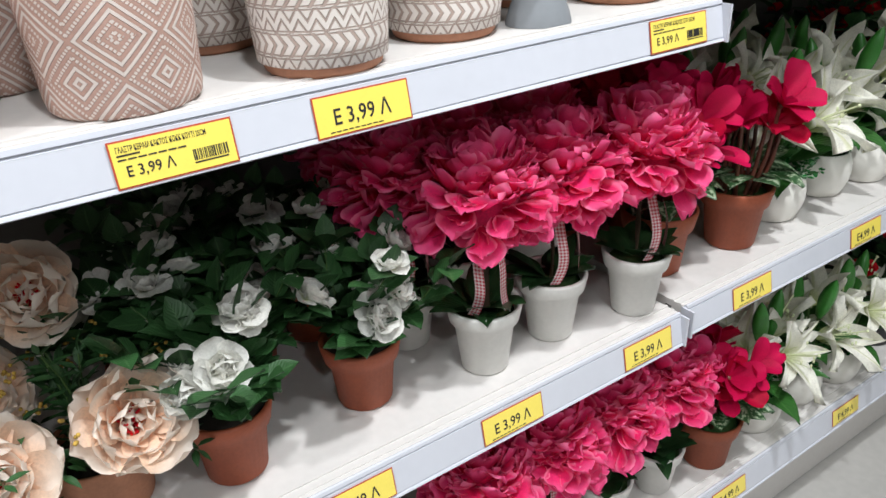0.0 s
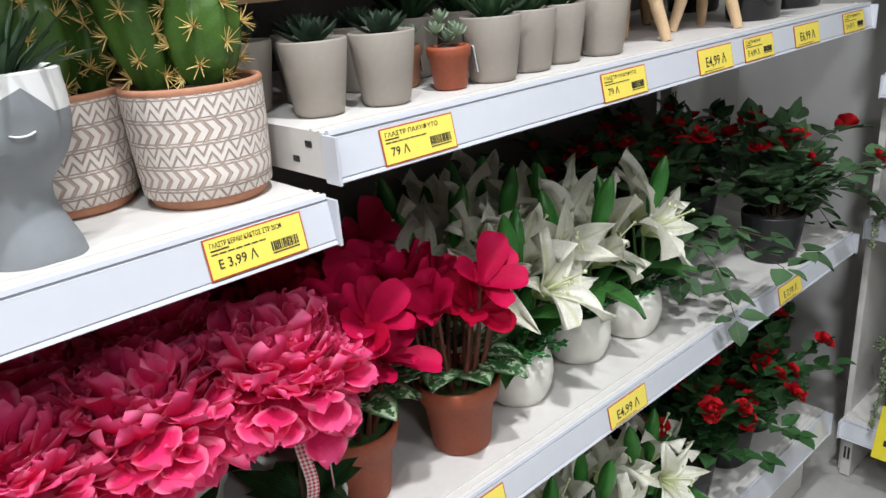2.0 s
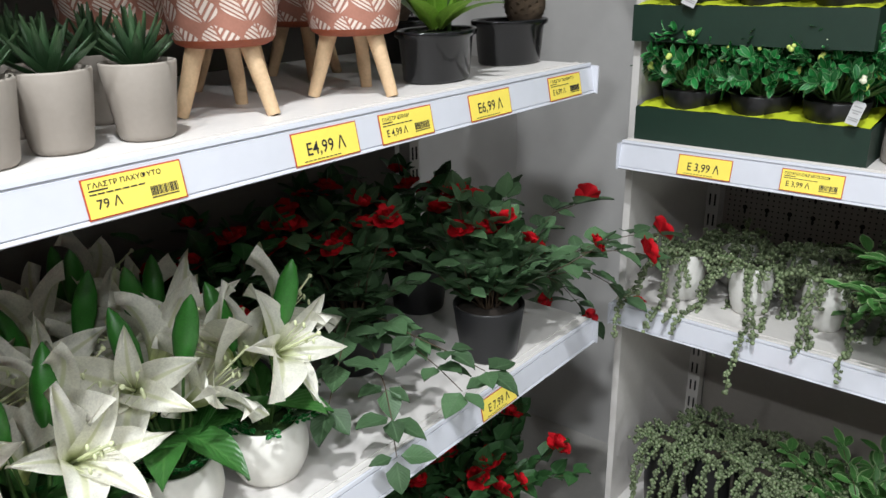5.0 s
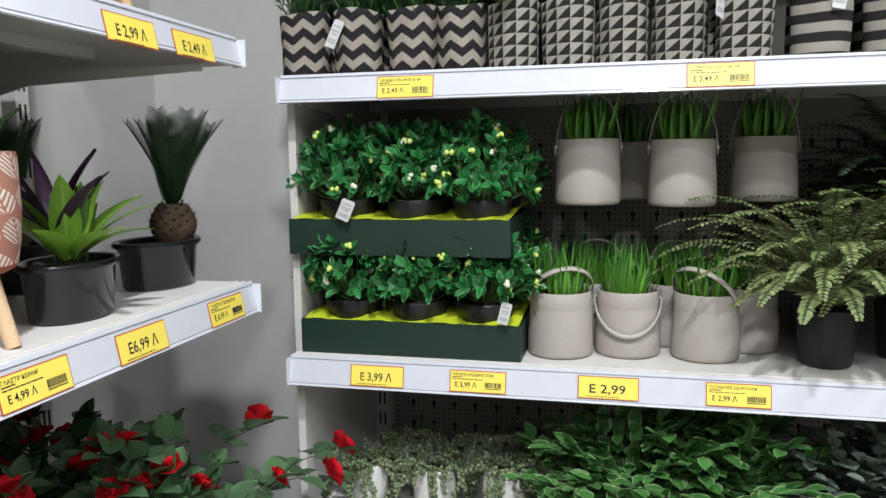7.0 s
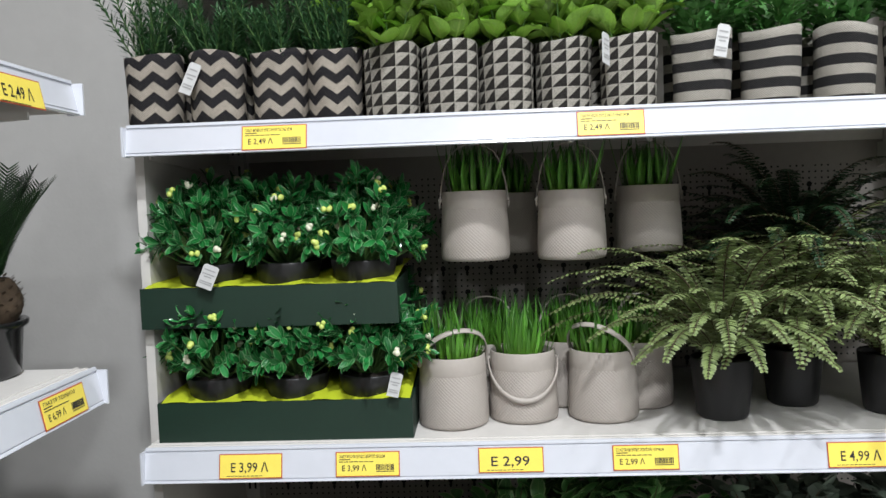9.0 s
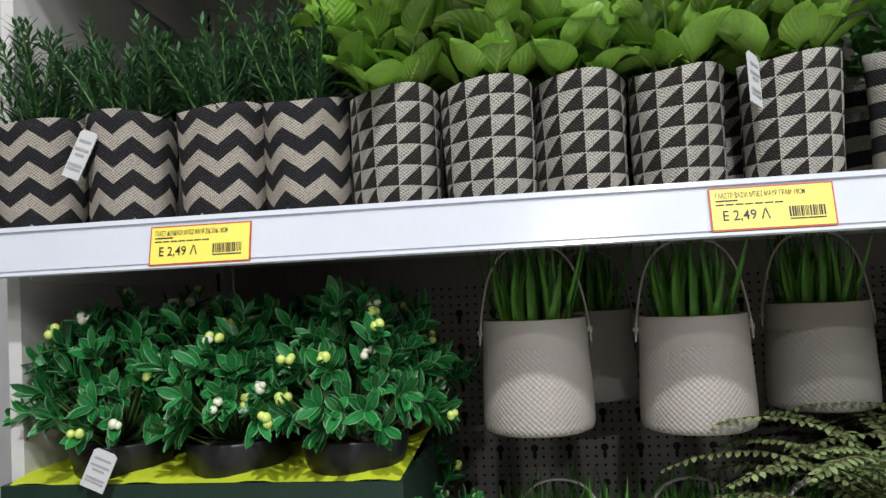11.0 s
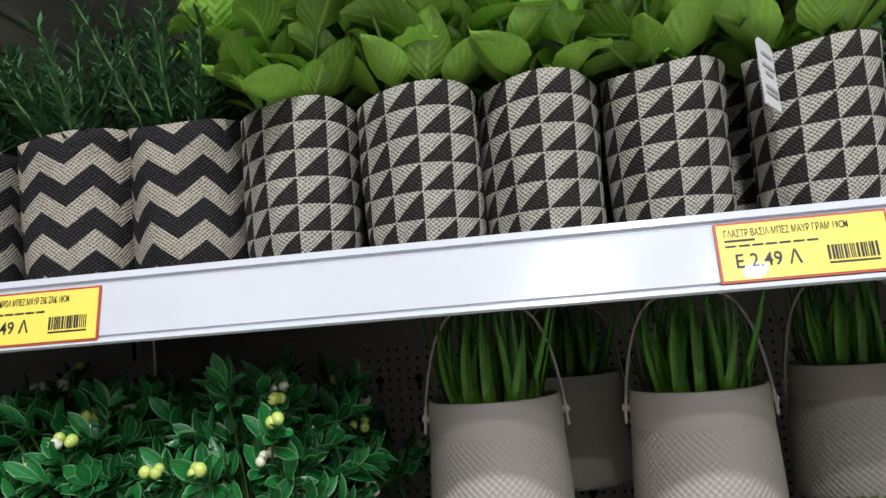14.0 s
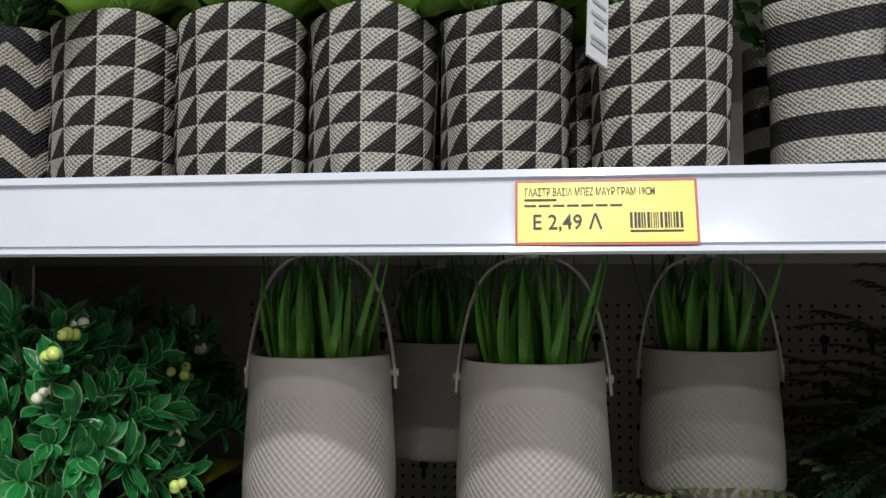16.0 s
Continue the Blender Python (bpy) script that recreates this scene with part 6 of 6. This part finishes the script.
scatter(leaf_pot, [(1.87, 0.74, U2 + e), (1.99, 0.76, U2 + e), (1.74, 0.74, U2 + e)], 1)

# second run, top shelf
scatter(lambda k: burlap("chevron", k), [(2.350, 0.606, ZT, -32), (2.352, 0.507, ZT, -23), (2.355, 0.413, ZT, -62), (2.358, 0.330, ZT, -12), (2.45, 0.56, ZT), (2.45, 0.46, ZT), (2.455, 0.37, ZT)], 3)
scatter(lambda k: burlap("triangles", k), [(2.352, 0.240, ZT), (2.352, 0.152, ZT), (2.362, 0.068, ZT), (2.365, -0.017, ZT), (2.355, -0.112, ZT), (2.45, 0.26, ZT), (2.455, 0.17, ZT), (2.455, 0.07, ZT), (2.45, -0.02, ZT), (2.44, -0.095, ZT)], 3)
scatter(lambda k: burlap("stripes", k), [(2.352, -0.220, ZT, 180), (2.352, -0.320, ZT), (2.352, -0.428, ZT), (2.352, -0.53, ZT), (2.45, -0.23, ZT), (2.45, -0.33, ZT), (2.45, -0.43, ZT)], 2)

# second run, middle shelf
for zb, xo in ((Z_B + e, 2.318), (Z_B + 0.178, 2.316)):
    th = shrub_box()
    th.matrix_basis = Matrix.Translation((xo, 0.618 if zb < 1.1 else 0.634, zb)) @ Matrix.Rotation(radians(-90), 4, "Z")
ZL, ZU = Z_B + 0.058, Z_B + 0.236
scatter(berry_shrub, [(2.38, 0.545, ZU), (2.38, 0.42, ZU), (2.38, 0.30, ZU), (2.50, 0.54, ZU), (2.50, 0.42, ZU), (2.50, 0.30, ZU), (2.38, 0.54, ZL), (2.38, 0.415, ZL), (2.38, 0.295, ZL), (2.50, 0.54, ZL), (2.50, 0.42, ZL), (2.50, 0.29, ZL)], 3)
place(bucket(0, "side"), 2.404, 0.167, Z_B + e, 20)
place(bucket(1, "front"), 2.430, 0.053, Z_B + e, 0)
place(bucket(2, "side"), 2.425, -0.076, Z_B + e, -35)
b0 = bucket(3, "up")
place(b0, 2.52, 0.11, Z_B + e, 0)
copy_thing(b0, pose(2.52, -0.03, Z_B + e, 0, 0, 10))
copy_thing(b0, pose(2.50, -0.15, Z_B + e, 0, 0, 30))
hb = bucket(4, "up", True)
HUNG = [(2.442, 0.124, 1.293, 4), (2.450, -0.034, 1.290, -2), (2.530, -0.177, 1.294, -3), (2.660, 0.06, 1.290, 5)]
for i, (hx, hy, hz, turn) in enumerate(HUNG):
    if i == 0:
        place(hb, hx, hy, hz, turn)
    else:
        copy_thing(hb, pose(hx, hy, hz, 0, 0, turn))
    th = thing("shelf_hook", "small steel hook under the shelf", "hook", "bucket hooks")
    g = Geo()
    tube(g, [(0, 0, 0.036), (0, 0, 0.006), (-0.004, 0, -0.002), (-0.010, 0, -0.003), (-0.013, 0, 0.004)], 0.0022, 0.002, 8)
    part("hook", g, "bare_steel", th)
    g = Geo()
    ball(g, (-0.013, 0, 0.006), 0.0068, 12, 8)
    part("knob", g, "tag_white", th, "pale round plastic knob")
    place(th, hx, hy, hz + 0.186)
place(fern(0, False, 0.92), 2.410, -0.262, Z_B + e, 20)
place(fern(1, False, 1.08), 2.480, -0.400, Z_B + e, 140)
place(fern(2), 2.42, -0.53, Z_B + e, 80)
# rear ferns: the shade deep in the shelf is painted into their fronds
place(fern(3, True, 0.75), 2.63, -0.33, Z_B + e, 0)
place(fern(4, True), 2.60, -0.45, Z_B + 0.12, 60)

# second run, lower shelves
scatter(pearls, [(2.407, 0.40, Z_C + e), (2.42, 0.27, Z_C + e), (2.40, 0.53, Z_C + e), (2.53, 0.47, Z_C + e), (2.53, 0.33, Z_C + e), (2.53, 0.20, Z_C + e)], 3, 0)
place(foliage_bush(0), 2.37, 0.06, Z_C + e)
place(foliage_bush(1), 2.40, -0.12, Z_C + e)
place(foliage_bush(2, "leaf_dusty", 0.03, 0.026, 0.14, "artificial dusty grey green leafy bush in black pot"), 2.40, -0.35, Z_C + e)
place(foliage_bush(3, "leaf_dusty", 0.03, 0.026, 0.14, "artificial dusty grey green leafy bush in black pot"), 2.42, -0.55, Z_C + e)
scatter(lambda k: pearls(k, 5, 0.10), [(2.39, 0.53, Z_D + e), (2.40, 0.43, Z_D + e), (2.40, 0.33, Z_D + e), (2.40, 0.23, Z_D + e), (2.50, 0.48, Z_D + e), (2.5, 0.37, Z_D + e), (2.5, 0.26, Z_D + e)], 2, 0)
place(foliage_bush(4, "leaf_varieg", 0.04, 0.022, 0.2), 2.38, 0.10, Z_D + e)
place(foliage_bush(5, "leaf_varieg", 0.04, 0.022, 0.2), 2.38, -0.12, Z_D + e)

# yellow offer card in front of the base shelf, more ferns, tags
th = thing("offer_card", "bright yellow offer card with black print", "sign")
g = Geo()
g.box(0, 0.24, -0.001, 0.0, 0, 0.13)
part("card", g, "panel_lime_print", th, smooth=False)
g = Geo()
for z, w in ((0.095, 0.16), (0.065, 0.19), (0.035, 0.13)):
    g.box(0.02, 0.02 + w, -0.0016, -0.0008, z, z + 0.014)
part("print", g, "label_ink", th, smooth=False)
th.matrix_basis = Matrix.Translation((2.262, 0.545, 0.125)) @ Matrix.Rotation(radians(-90), 4, "Z") @ Matrix.Rotation(radians(-18), 4, "X")
place(fern(5), 2.56, -0.62, Z_B + e, 10)


def hang_tag(x, y, z, ry, turn=0, size=(0.018, 0.048), label="white paper product tag"):
    th = thing("product_tag", label, "tag", "product tags")
    tag_part(th, (0, 0, 0), (0, -1), size)
    th.matrix_basis = pose(x, y, z) @ Matrix.Rotation(radians(-90 + turn), 4, "Z") @ Matrix.Rotation(radians(ry), 4, "Y")
    return th


hang_tag(2.305, 0.534, 1.583, 22)
hang_tag(2.305, -0.072, 1.600, 14, 48)
hang_tag(2.305, -0.236, 1.604, 12)
hang_tag(2.303, 0.523, 1.290, 22, 0, (0.024, 0.036))
hang_tag(2.305, 0.250, 1.120, 14, 0, (0.018, 0.036))
